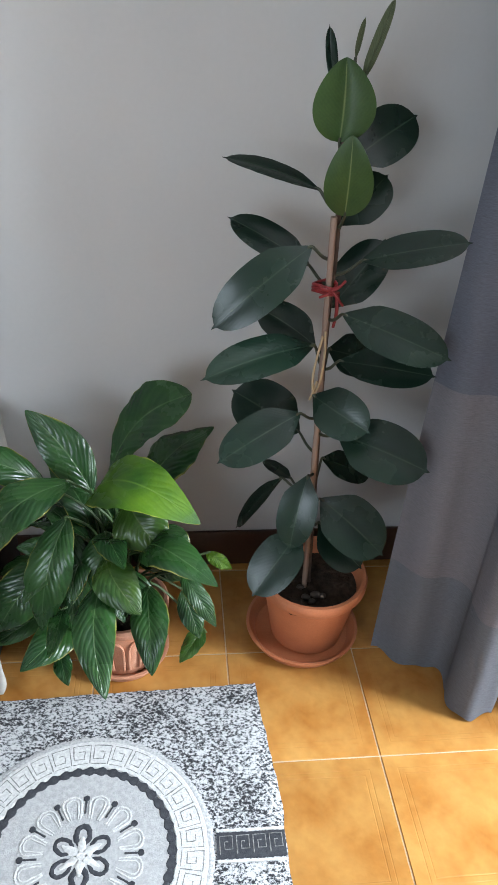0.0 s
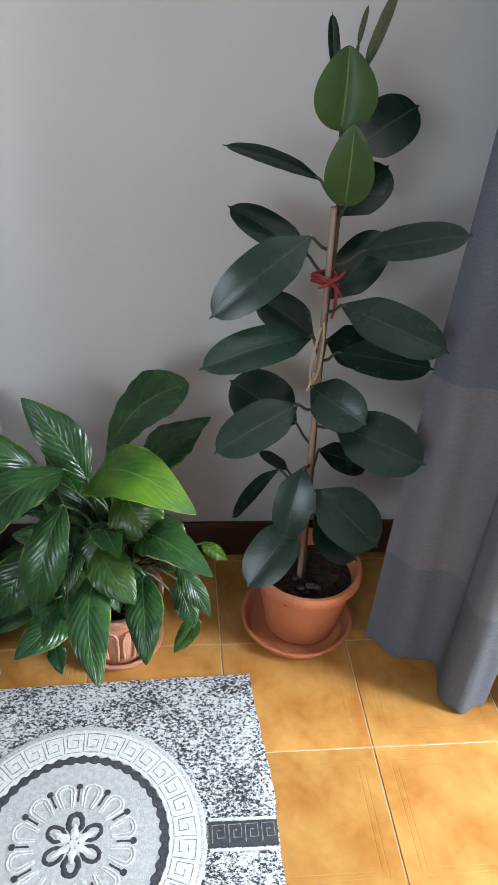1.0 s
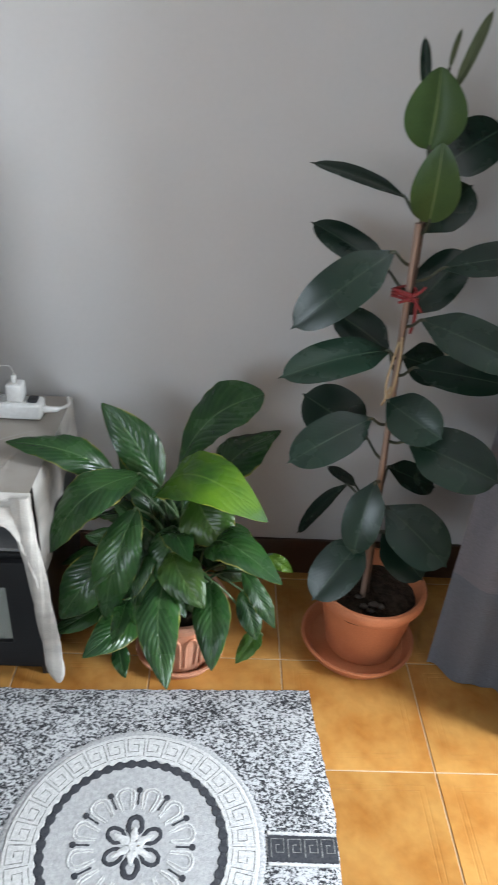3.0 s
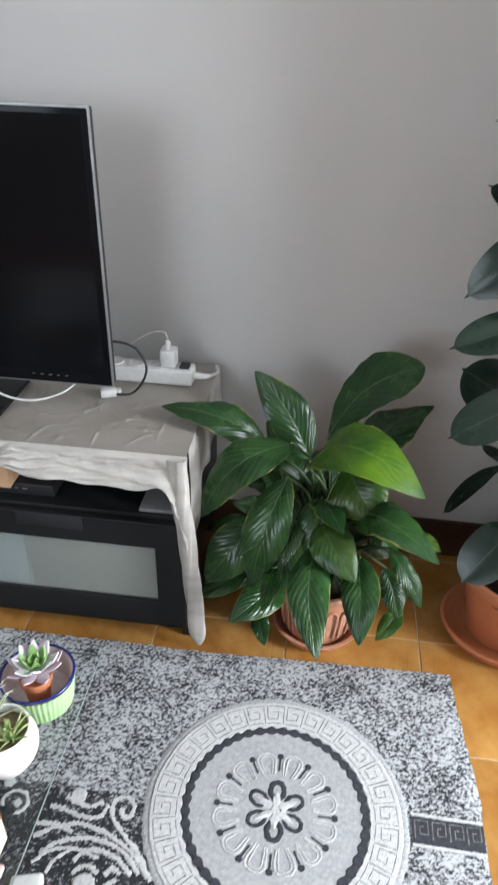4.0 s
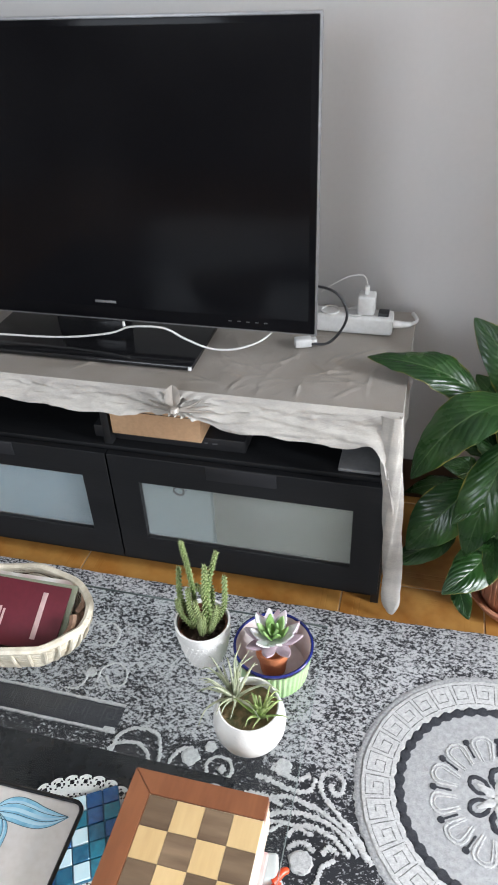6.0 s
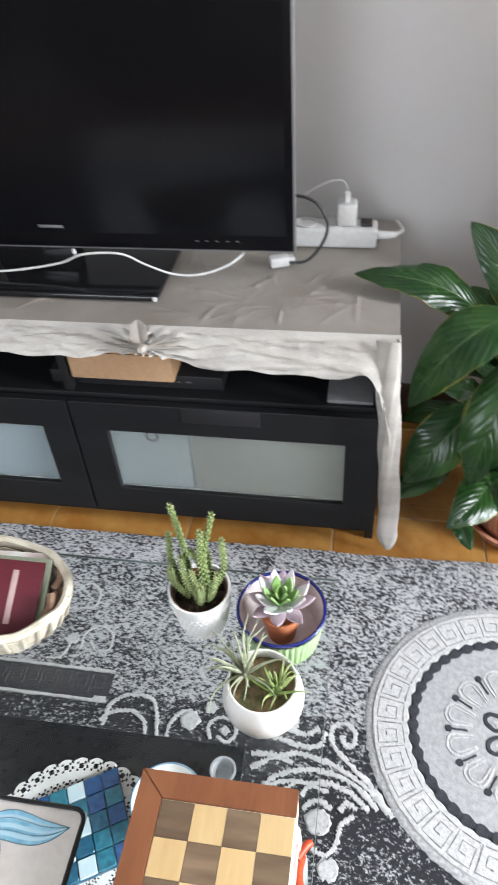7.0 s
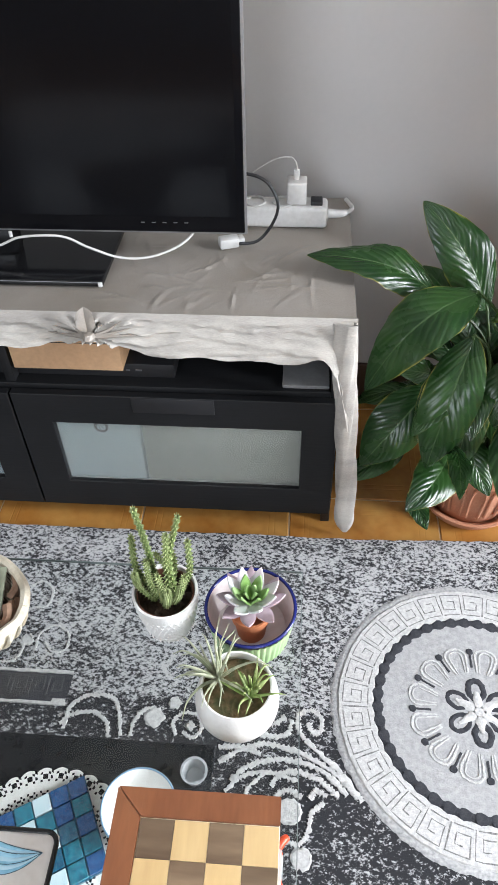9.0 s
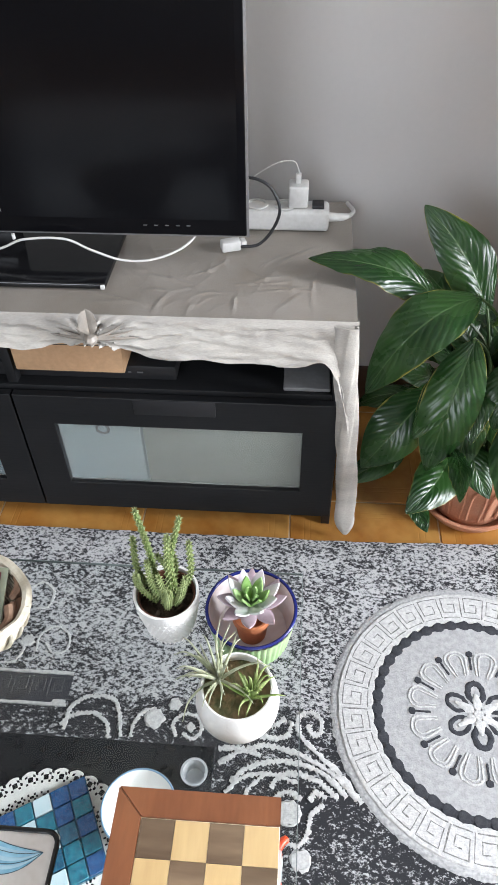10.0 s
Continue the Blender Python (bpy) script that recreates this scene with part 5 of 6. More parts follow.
lily_leaf((0.442, -0.330, 0.218), (0.480, -0.400, 0.131), 0.060, (0.029, -0.773, 0.634), sag=0.12)

# younger leaves inside the clump
rnd = random.Random(21)
for k in range(22):
    a = 2 * math.pi * k / 22 + rnd.uniform(-0.2, 0.2)
    r0, z0 = rnd.uniform(0.03, 0.09), rnd.uniform(0.24, 0.40)
    L, e = rnd.uniform(0.13, 0.19), radians(rnd.uniform(-55, 40))
    o = Vector((math.cos(a) * math.cos(e), 0.8 * math.sin(a) * math.cos(e), math.sin(e)))
    nrm = Vector((-math.cos(a) * math.sin(e), -math.sin(a) * math.sin(e), math.cos(e)))
    b = Vector((LX - 0.03 + r0 * math.cos(a), LY + r0 * math.sin(a) * 0.7, z0))
    if (b + o * L).y > -0.05:
        continue
    lily_leaf(b, b + o * L, rnd.uniform(0.055, 0.085), nrm, sag=0.16)

# ---- coffee table ----
TZ = 0.370
tb = thing("coffee_table", (-0.6, -1.15, 0), "clear glass coffee table with a black lower shelf", "coffee table")
bm = box(-1.18, -0.064, -1.62, -0.789, TZ - 0.008, TZ)
bmesh.ops.delete(bm, geom=[f for f in bm.faces if f.normal.z < -0.5], context="FACES_ONLY")
edge = bmesh.new()
for x0, x1, y0, y1 in ((-1.18, -0.064, -0.7888, -0.7880), (-0.0638, -0.0630, -1.62, -0.7880)):
    box(x0, x1, y0, y1, TZ - 0.004, TZ, bm=edge)
bmesh.ops.delete(bm, geom=[f for f in bm.faces if abs(f.normal.z) < 0.5], context="FACES_ONLY")
top = part("glass_top", bm, PANE, tb, "clear glass top", smooth=False)
top.visible_shadow = False
edging = part("ground_edge", edge, M("glass_edge_grey_green", (0.15, 0.185, 0.18), 0.3, scale=20), top, "grey-green ground glass edge", smooth=False)
edging.visible_shadow = False
shelf = part("lower_shelf", box(-1.05, -0.177, -1.50, -0.950, 0.160, 0.168, 0.001, 1), BLACKGLASS, tb, "black glass lower shelf", smooth=False)
for x, y in ((-1.0, -1.0), (-0.62, -1.56), (-1.0, -1.45)):
    part("leg", tube([(x, y, 0.0125), (x, y, 0.15), (x, y, TZ - 0.0085)], 0.016, n=16, per=2), CHROME, tb, "round metal leg")

# cactus in a textured cup
CX, CY = -0.231, -0.880
cac = thing("cactus_pot", (CX, CY, TZ), "white textured ceramic pot with a cluster of thin green cacti", "potted cactus")
h = 0.080
bm = lathe([(0.001, 0), (0.024, 0), (0.027, 0.004), (0.033, 0.025), (0.0375, 0.05), (0.0395, 0.070), (0.040, h), (0.037, h), (0.0355, 0.070), (0.033, 0.05), (0.001, 0.048)], (CX, CY, TZ + 0.0005), 56)
part("cup", bm, CERAMIC_TEX, cac)
bm = bmesh.new()
for row in range(7):
    z = 0.010 + row * 0.0085
    r = 0.0285 + 0.0105 * min(1, z / 0.06)
    for k in range(34):
        a = 2 * math.pi * (k + 0.5 * (row % 2)) / 34
        c = Vector((CX + r * math.cos(a), CY + r * math.sin(a), TZ + z))
        t = Vector((-math.sin(a), math.cos(a), 0)) * 0.0022
        o = Vector((math.cos(a), math.sin(a), 0)) * 0.0010
        up = Vector((0, 0, 0.0036))
        q = [bm.verts.new(p) for p in (c - t + up * 0.5, c - up, c + t + up * 0.5, c + up * 0.2 + o)]
        bm.faces.new((q[0], q[1], q[3])), bm.faces.new((q[1], q[2], q[3])), bm.faces.new((q[2], q[0], q[3]))
part("knit_relief", bm, CERAMIC_TEX, cac, "small raised chevrons", smooth=False)
part("inner_pot", lathe([(0.0345, 0.058), (0.0352, 0.076), (0.0335, 0.076), (0.032, 0.058)], (CX, CY, TZ), 40), M("inner_pot_brown", (0.12, 0.045, 0.025), 0.5, scale=20), cac, "brown inner pot rim")
soil(cac, CX, CY, TZ + 0.064, 0.033, 3)
for k, (dx, dy, tx, ty, hh) in enumerate(((-0.010, 0.006, -0.018, 0.010, 0.105), (0.004, 0.010, 0.000, 0.016, 0.085), (0.012, 0.004, 0.016, 0.010, 0.100), (-0.002, -0.006, 0.000, -0.008, 0.062), (0.010, -0.006, 0.024, -0.006, 0.060), (-0.012, -0.004, -0.024, -0.004, 0.056), (0.000, 0.002, -0.006, 0.004, 0.078), (0.006, 0.000, 0.008, -0.002, 0.090), (-0.008, 0.000, -0.012, 0.002, 0.070), (0.014, 0.010, 0.020, 0.016, 0.080), (-0.015, 0.008, -0.026, 0.014, 0.088), (0.002, -0.012, 0.010, -0.014, 0.050))):
    base = Vector((CX + dx, CY + dy, TZ + 0.062))
    tip = base + Vector((tx * 0.78, ty * 0.9, hh * (1.42 if k in (0, 2, 7) else 1.05)))
    mid = base.lerp(tip, 0.5) + Vector((0.009 * math.sin(k * 2.3), 0.006 * math.cos(k), 0))
    st = part("cactus_stem", tube([base, mid, tip], 0.0036, 0.0024, n=10, bumps=0.16), CACTUS, cac)
    bm = bmesh.new()
    path = smooth_path([base, mid, tip], 14)
    for i, q in enumerate(path[2:]):
        for j in range(6):
            a = 2 * math.pi * j / 6 + i * 0.5
            o = Vector((math.cos(a), math.sin(a), 0.35))
            r = 0.0036 - 0.0012 * i / len(path)
            s = Vector((-math.sin(a), math.cos(a), 0)) * 0.0013
            b0 = q + Vector((o.x, o.y, 0)) * (r - 0.0006)
            v = [bm.verts.new(p) for p in (b0 - s, b0 + s, b0 + Vector((0, 0, 0.0026)), b0 + o * 0.0036)]
            bm.faces.new((v[0], v[1], v[3])), bm.faces.new((v[1], v[2], v[3])), bm.faces.new((v[2], v[0], v[3]))
    for j in range(7):
        a = 2 * math.pi * j / 7
        o = Vector((0.5 * math.cos(a), 0.5 * math.sin(a), 0.8))
        s = Vector((-math.sin(a), math.cos(a), 0)) * 0.0012
        v = [bm.verts.new(p) for p in (tip - s, tip + s, tip + o * 0.008)]
        bm.faces.new(v)
    part("spine_cover", bm, THORN, st, "pale pointed nubs", smooth=False)

# enamel bowl with a small succulent
BX, BY = -0.127, -0.884
bowl = thing("enamel_bowl", (BX, BY, TZ), "pale green ribbed enamel bowl with a navy rim", "bowl")
bm = lathe([(0.001, 0), (0.042, 0), (0.0445, 0.003), (0.0490, 0.030), (0.0530, 0.0575), (0.0540, 0.0605), (0.0522, 0.0585), (0.0475, 0.030), (0.0435, 0.0155), (0.001, 0.0145)], (BX, BY, TZ + 0.0005), 72)
part("inside", bm, ENAMEL_W, bowl, "off-white inside")
bm = lathe([(0.0465, 0.001), (0.049, 0.018), (0.0535, 0.050), (0.0551, 0.0555)], (BX, BY, TZ + 0.0005), 180, ribs=44, rib=0.0016)
part("ribbed_wall", bm, ENAMEL_G, bowl, "pale green ribbed wall")
bm = lathe([(0.0545 + 0.0022 * math.cos(a), 0.0595 + 0.0022 * math.sin(a)) for a in (2 * math.pi * i / 10 for i in range(11))], (BX, BY, TZ + 0.0005), 72)
part("rim", bm, ENAMEL_B, bowl, "navy blue rim")
suc = thing("succulent", (BX + 0.004, BY - 0.012, TZ + 0.015), "small rosette succulent with lilac-white leaf tips in a tiny terracotta pot", "succulent")
sx, sy, sz = BX + 0.001, BY - 0.008, TZ + 0.0155
part("pot", lathe([(0.001, 0), (0.0165, 0), (0.0175, 0.002), (0.0215, 0.037), (0.0238, 0.038), (0.0238, 0.049), (0.0212, 0.049), (0.0195, 0.040), (0.001, 0.040)], (sx, sy, sz), 40), TERRA, suc)
for ring, (n, r, el, w, mat, lab) in enumerate(((8, 0.044, 17, 0.0195, SUC_OUT, "dusky lilac outer leaf"), (8, 0.040, 34, 0.0180, SUC_MID, "pale lilac-white leaf"), (6, 0.031, 52, 0.0135, SUC_IN, "fresh green inner leaf"), (4, 0.020, 72, 0.0100, SUC_IN, "fresh green inner leaf"))):
    for k in range(n):
        a = 2 * math.pi * (k + 0.5 * (ring % 2)) / n + random.uniform(-0.1, 0.1)
        e = radians(el + random.uniform(-6, 6))
        o = Vector((math.cos(a) * math.cos(e), math.sin(a) * math.cos(e), math.sin(e)))
        nrm = Vector((-math.cos(a) * math.sin(e), -math.sin(a) * math.sin(e), math.cos(e)))
        b = Vector((sx, sy + 0.006, sz + 0.060 + 0.003 * ring))
        part("leaf", blade(b, b + o * r, w, nrm, sag=-0.12, fold=0.42, shape="lance", nt=10, nu=4, thick=0.0024), mat, suc, lab)

# round white pot with an air plant
WX, WY = -0.135, -0.992
air = thing("air_plant_pot", (WX, WY, TZ), "round white ceramic pot with spiky air plants", "potted plant")
prof = [(0.001, 0), (0.026, 0), (0.032, 0.003)] + [(0.0475 * math.sin(radians(a)) ** 0.8, 0.042 - 0.042 * math.cos(radians(a))) for a in (45, 60, 75, 90, 105, 118)] + [(0.0405, 0.073), (0.0395, 0.0755), (0.0375, 0.075), (0.037, 0.070), (0.041, 0.055), (0.001, 0.050)]
part("pot", lathe(prof, (WX, WY, TZ + 0.0005), 64), CERAMIC, air)
bm = bmesh.new()
rows = []
for i in range(7):
    k = i / 6
    rows.append([bm.verts.new((WX + 0.0405 * k * math.cos(a), WY + 0.0405 * k * math.sin(a), TZ + 0.0565 + 0.003 * noise.noise((9 * k * math.cos(a), 9 * k * math.sin(a), 4)))) for a in (2 * math.pi * j / 28 for j in range(28))])
for a, b in zip(rows[1:], rows[2:]):
    for j in range(28):
        bm.faces.new((a[j], a[(j + 1) % 28], b[(j + 1) % 28], b[j]))
bm.faces.new(rows[1])
part("gravel", bm, SAND, air, "pale brown gravel")


def spiky(cx, cy, cz, n, L, mat, lean, spread, seed, w=0.0035):
    rnd = random.Random(seed)
    for k in range(n):
        a = 2 * math.pi * k / n + rnd.uniform(-0.3, 0.3)
        e = radians(rnd.uniform(*spread))
        o = Vector((math.cos(a) * math.cos(e), math.sin(a) * math.cos(e), math.sin(e))) + Vector(lean)
        o.normalize()
        q = Vector((cx, cy, cz))
        l = L * rnd.uniform(0.7, 1.1)
        side = Vector((-o.y, o.x, 0)) * l * rnd.uniform(-0.22, 0.22)
        pts = [q, q + o * l * 0.38 + Vector((0, 0, l * 0.12)), q + o * l * 0.75 + side * 0.4 + Vector((0, 0, l * 0.10)), q + o * l + side + Vector((0, 0, -l * 0.16))]
        part("leaf_blade", tube(pts, w * 0.55, 0.0003, n=5, per=5), mat, air)


spiky(WX + 0.016, WY - 0.006, TZ + 0.060, 30, 0.042, AIRP_G, (0, 0, 0.1), (12, 80), 5, w=0.0046)
spiky(WX - 0.022, WY + 0.012, TZ + 0.062, 26, 0.066, AIRP, (-0.35, 0.10, 0.10), (0, 70), 8, w=0.0044)
for dx, dy, dz in ((-0.012, 0.075, 0.060), (-0.002, 0.080, 0.045), (0.006, 0.060, 0.050)):
    part("leaf_blade", tube([(WX - 0.018, WY + 0.012, TZ + 0.062), (WX - 0.020 + dx * 0.3, WY + 0.025, TZ + 0.062 + dz * 0.9), (WX - 0.010 + dx, WY + 0.012 + dy * 0.55, TZ + 0.062 + dz)], 0.0022, 0.0004, n=5), AIRP, air)

# magazines and the folding chess box
KX0, KX1, KY0, KY1 = -0.240, -0.082, -1.432, -1.108
mag = thing("magazine_stack", (-0.16, -1.27, TZ), "two thin magazines under the chess box", "magazines")
part("magazine", box(KX0 + 0.02, KX1 + 0.003, KY0 + 0.01, KY1 - 0.025, TZ + 0.0005, TZ + 0.011, 0.001), PAPER, mag)
part("magazine", box(KX0 + 0.01, KX1 - 0.004, KY0 + 0.02, KY1 - 0.018, TZ + 0.0115, TZ + 0.024, 0.001), PAPER, mag)
chess = thing("chess_box", (-0.163, -1.265, TZ + 0.024), "folded wooden chess box with inlaid brown and cream squares", "chess board")
CZ = 0.455
part("case", box(KX0, KX1, KY0, KY1, TZ + 0.0245, CZ - 0.0015, 0.0015), CREAM, chess, "cream wooden side")


def rail(*outline):
    """One mitred length of the frame, from its outline in the plan."""
    bm = bmesh.new()
    lo, hi = [bm.verts.new((x, y, CZ - 0.0145)) for x, y in outline], [bm.verts.new((x, y, CZ + 0.0008)) for x, y in outline]
    bm.faces.new(lo[::-1]), bm.faces.new(hi)
    for k in range(4):
        bm.faces.new((lo[k], lo[(k + 1) % 4], hi[(k + 1) % 4], hi[k]))
    bmesh.ops.bevel(bm, geom=bm.edges[:], offset=0.0008, segments=2, affect="EDGES")
    return part("frame_rail", bm, MAHOG, chess, "reddish brown mitred frame")


xo, xi, xe, yt, yb, r0 = KX0 - 0.0005, KX0 + 0.0257, KX1 + 0.0003, KY1 + 0.0005, KY0 - 0.0005, 0.0262
rail((xo, yb + 0.0003), (xo, yt - 0.0003), (xi, yt - r0), (xi, yb + r0))
rail((xo + 0.0003, yt), (xe, yt), (xe, yt - r0), (xi + 0.0003, yt - r0))
rail((xo + 0.0003, yb), (xi + 0.0003, yb + r0), (xe, yb + r0), (xe, yb))
q = (KX1 - KX0 - 0.0265) / 4
qy = (KY1 - KY0 - 0.053) / 8
for i in range(4):
    for j in range(8):
        x, y = KX0 + 0.0262 + i * q, KY1 - 0.0265 - (j + 1) * qy
        part("square", box(x + 0.0002, x + q - 0.0002, y + 0.0002, y + qy - 0.0002, CZ - 0.0015, CZ + 0.0002), WALNUT if (i + j) % 2 == 0 else MAPLE, chess, smooth=False)

# square plate with painted feathers
PX1, PY1 = -0.304, -1.137
plate = thing("square_plate", (-0.41, -1.24, TZ), "square ivory plate with a black rim and painted blue feathers", "plate")
part("dish", box(PX1 - 0.21, PX1, PY1 - 0.21, PY1, TZ + 0.018, TZ + 0.028, 0.004, 3), PLATE, plate)
part("foot", box(PX1 - 0.17, PX1 - 0.04, PY1 - 0.17, PY1 - 0.04, TZ + 0.0005, TZ + 0.0185, 0.004, 2), PLATE, plate)
bm = bmesh.new()
a = 0.012
rim_pts = []
for cx, cy, a0 in ((PX1 - a, PY1 - a, 90), (PX1 - a, PY1 - 0.21 + a, 0), (PX1 - 0.21 + a, PY1 - 0.21 + a, -90), (PX1 - 0.21 + a, PY1 - a, -180)):
    rim_pts += [(cx + a * math.cos(radians(a0 - 18 * k)), cy + a * math.sin(radians(a0 - 18 * k))) for k in range(6)]
rim_pts.append(rim_pts[0])
for p0, p1 in zip(rim_pts, rim_pts[1:]):
    tube([(p0[0], p0[1], TZ + 0.0285), (p1[0], p1[1], TZ + 0.0285)], 0.0026, n=8, per=1, bm=bm)
part("rim", bm, GLOSSBLK, plate, "thin black rim")


def feather(x0, y0, x1, y1, w, mats, curl=0.0):
    """A painted plume: curved strokes in two tints fanning out between its ends, with thin ink lines."""
    d = Vector((x1 - x0, y1 - y0))
    n = Vector((-d.y, d.x)).normalized()

    def stroke(o):
        pts = []
        for k in range(7):
            t = k / 6
            side = o * math.sin(math.pi * t**0.8) ** 0.8 + curl * math.sin(2 * math.pi * t)
            pts.append((x0 + d.x * t + n.x * side, y0 + d.y * t + n.y * side))
        return pts

    f = None
    for tint, mat in enumerate(mats):
        bm = bmesh.new()
        for k in range(tint, 7, 2):
            ribbon(bm, stroke((k - 3) / 3 * w), w * 0.36, TZ + 0.0282 + 0.00005 * tint, 0.0002, taper=True)
        ob = part("plume", bm, mat, plate if f is None else f, "painted plume")
        f = f or ob
    bm = bmesh.new()
    for o in (-1.2 * w, -0.4 * w, 0.55 * w, 1.2 * w):
        ribbon(bm, stroke(o), 0.0007, TZ + 0.0286, 0.0002)
    part("outline", bm, PBLUE_DK, f, "thin dark ink line")


feather(-0.412, -1.170, -0.316, -1.156, 0.013, (PBLUE, PBLUE_LT), 0.004)
feather(-0.400, -1.170, -0.377, -1.235, 0.009, (PBLUE, PBLUE_LT), 0.003)
feather(-0.500, -1.190, -0.425, -1.165, 0.012, (PBLUE_LT, PBLUE), 0.003)
feather(-0.400, -1.300, -0.345, -1.275, 0.010, (PRED, PLATE))
feather(-0.430, -1.315, -0.370, -1.325, 0.009, (PRED, PLATE))

# on the lower shelf: lace doily, mosaic tile, bowl, cup
SZ = 0.168
DX, DY, DR = -0.385, -1.121, 0.122
doily = thing("lace_doily", (DX, DY, SZ), "round white crocheted lace doily on the black shelf", "doily")
bm = bmesh.new()
nr, na = 30, 204
pt = {}


def dv(i, j):
    k = (i, j % na)
    if k not in pt:
        a = 2 * math.pi * j / na
        edge = 1 + (0.035 * abs(math.sin(a * 17)) if i >= nr - 2 else 0)
        r = DR * (0.12 + 0.88 * i / nr) * edge
        pt[k] = bm.verts.new((DX + r * math.cos(a), DY + r * math.sin(a), SZ + 0.0034))
    return pt[k]


for i in range(nr):
    for j in range(na):
        ring, sect = i % 6, j % 6
        hole = (ring in (2, 4) and j % 3 == 1 and i < nr - 1) or (i > 8 and ring == 3 and j % 3 != 1 and sect < 4) or (i == nr - 1 and j % 6 == 0)
        if not hole:
            bm.faces.new((dv(i, j), dv(i + 1, j), dv(i + 1, j + 1), dv(i, j + 1)))
ext = bmesh.ops.extrude_face_region(bm, geom=bm.faces[:])
bmesh.ops.translate(bm, vec=(0, 0, -0.0012), verts=[v for v in ext["geom"] if isinstance(v, bmesh.types.BMVert)])
part("lace", bm, LACE, doily)

mos = thing("mosaic_trivet", (-0.38, -1.07, SZ + 0.002), "square mosaic trivet of blue and white glass tiles", "trivet")
org, ux = Vector((-0.351, -1.006, SZ + 0.003)), Vector((0.47, -0.883, 0)).normalized()
uy = Vector((-0.862, -0.507, 0)).normalized()
bm = bmesh.new()
side = 0.122
corner = [org + ux * a + uy * b for a, b in ((0, 0), (side, 0), (side, side), (0, side))]
lo, hi = [bm.verts.new(c) for c in corner], [bm.verts.new(c + Vector((0, 0, 0.006))) for c in corner]
bm.faces.new(lo), bm.faces.new(hi)
for k in range(4):
    bm.faces.new((lo[k], lo[(k + 1) % 4], hi[(k + 1) % 4], hi[k]))
part("backing", bm, BLUES[3], mos, "dark teal backing", smooth=False)
rnd = random.Random(4)
pattern = [1, 1, 2, 0, 1, 0, 1, 0, 2, 3, 1, 3, 2, 1, 1, 0, 0, 3, 2, 0, 1, 0, 2, 3, 1]
for i in range(5):
    for j in range(5):
        st = side / 5
        c = org + ux * (st * (i + 0.5)) + uy * (st * (j + 0.5)) + Vector((0, 0, 0.0085))
        m = Matrix.Translation(c) @ Matrix((ux, uy, Vector((0, 0, 1)))).transposed().to_4x4()
        part("tile", moved(box(-st / 2 + 0.0009, st / 2 - 0.0009, -st / 2 + 0.0009, st / 2 - 0.0009, -0.0024, 0.0024, 0.0007, 1), m), BLUES[pattern[i * 5 + j]], mos)

bw = thing("white_bowl", (-0.264, -1.05, SZ), "small white bowl with a pale blue rim on the shelf", "bowl")
part("dish", lathe([(0.001, 0), (0.022, 0), (0.024, 0.005), (0.040, 0.020), (0.0485, 0.040), (0.0475, 0.041), (0.038, 0.022), (0.020, 0.008), (0.001, 0.007)], (-0.264, -1.050, SZ + 0.0005), 56), CERAMIC, bw)
part("rim", lathe([(0.048 + 0.0013 * math.cos(a), 0.0405 + 0.0013 * math.sin(a)) for a in (2 * math.pi * i / 8 for i in range(9))], (-0.264, -1.050, SZ + 0.0005), 56), M("rim_pale_blue", (0.20, 0.34, 0.48), 0.3, scale=20), bw, "pale blue rim")
cup = thing("plastic_cup", (-0.2, -0.995, SZ), "tiny clear plastic measuring cup on the shelf", "cup")
cp = part("wall", lathe([(0.001, 0.0), (0.0115, 0.0), (0.0125, 0.002), (0.0165, 0.022), (0.0185, 0.0225), (0.0185, 0.0245), (0.0155, 0.0245), (0.0115, 0.004), (0.001, 0.003)], (-0.200, -0.995, SZ + 0.0005), 40), M("milky_plastic", (0.72, 0.74, 0.76), 0.25, trans=0.55, scale=20), cup)

# wicker basket with cards
GX, GY = -0.520, -0.905
bas = thing("wicker_basket", (GX, GY, TZ), "shallow pale wicker basket holding cards", "basket")


def ring(r, z, th, mat, label=""):
    pts = [(GX + r * math.cos(a) * 1.0, GY + r * 0.68 * math.sin(a), TZ + z + 0.0025 * math.sin(9 * a)) for a in (2 * math.pi * i / 28 for i in range(29))]
    part("withe", tube(pts, th, n=7, per=3), mat, bas, label)


for k in range(9):
    ring(0.085 + 0.030 * (k / 8) ** 0.7, 0.006 + k * 0.0068, 0.0042, WICKER)
ring(0.118, 0.066, 0.0062, WICKER, "thick plaited rim")
for k in range(30):
    a = 2 * math.pi * k / 30
    p = [(GX + r * math.cos(a), GY + 0.68 * r * math.sin(a), TZ + z) for r, z in ((0.086, 0.004), (0.106, 0.025), (0.117, 0.050), (0.121, 0.068))]
    part("stake", tube(p, 0.0028, n=6, per=3), WICKER, bas)
# Shade inside the basket is put into this surface's dark colour.
part("inside_shade", lathe([(0.001, 0.004), (0.082, 0.004), (0.100, 0.022), (0.113, 0.062), (0.111, 0.062), (0.098, 0.024), (0.080, 0.007), (0.001, 0.007)], (GX, GY, TZ + 0.0005), 40, oval=0.68), WICKER_SHADE, bas, "woven inside, shade put into its dark colour")


def card(name, cx, cy, cz, w, d, th, tilt, yaw, mat, label):
    m = Matrix.Translation((cx, cy, cz)) @ Euler((radians(tilt), radians(3), radians(yaw))).to_matrix().to_4x4()
    c = thing(name, (cx, cy, cz), label, "card")
    part("board", moved(box(-w / 2, w / 2, -d / 2, d / 2, -th / 2, th / 2, min(0.003, th * 0.4), 2), m), mat, c)
    return c, m


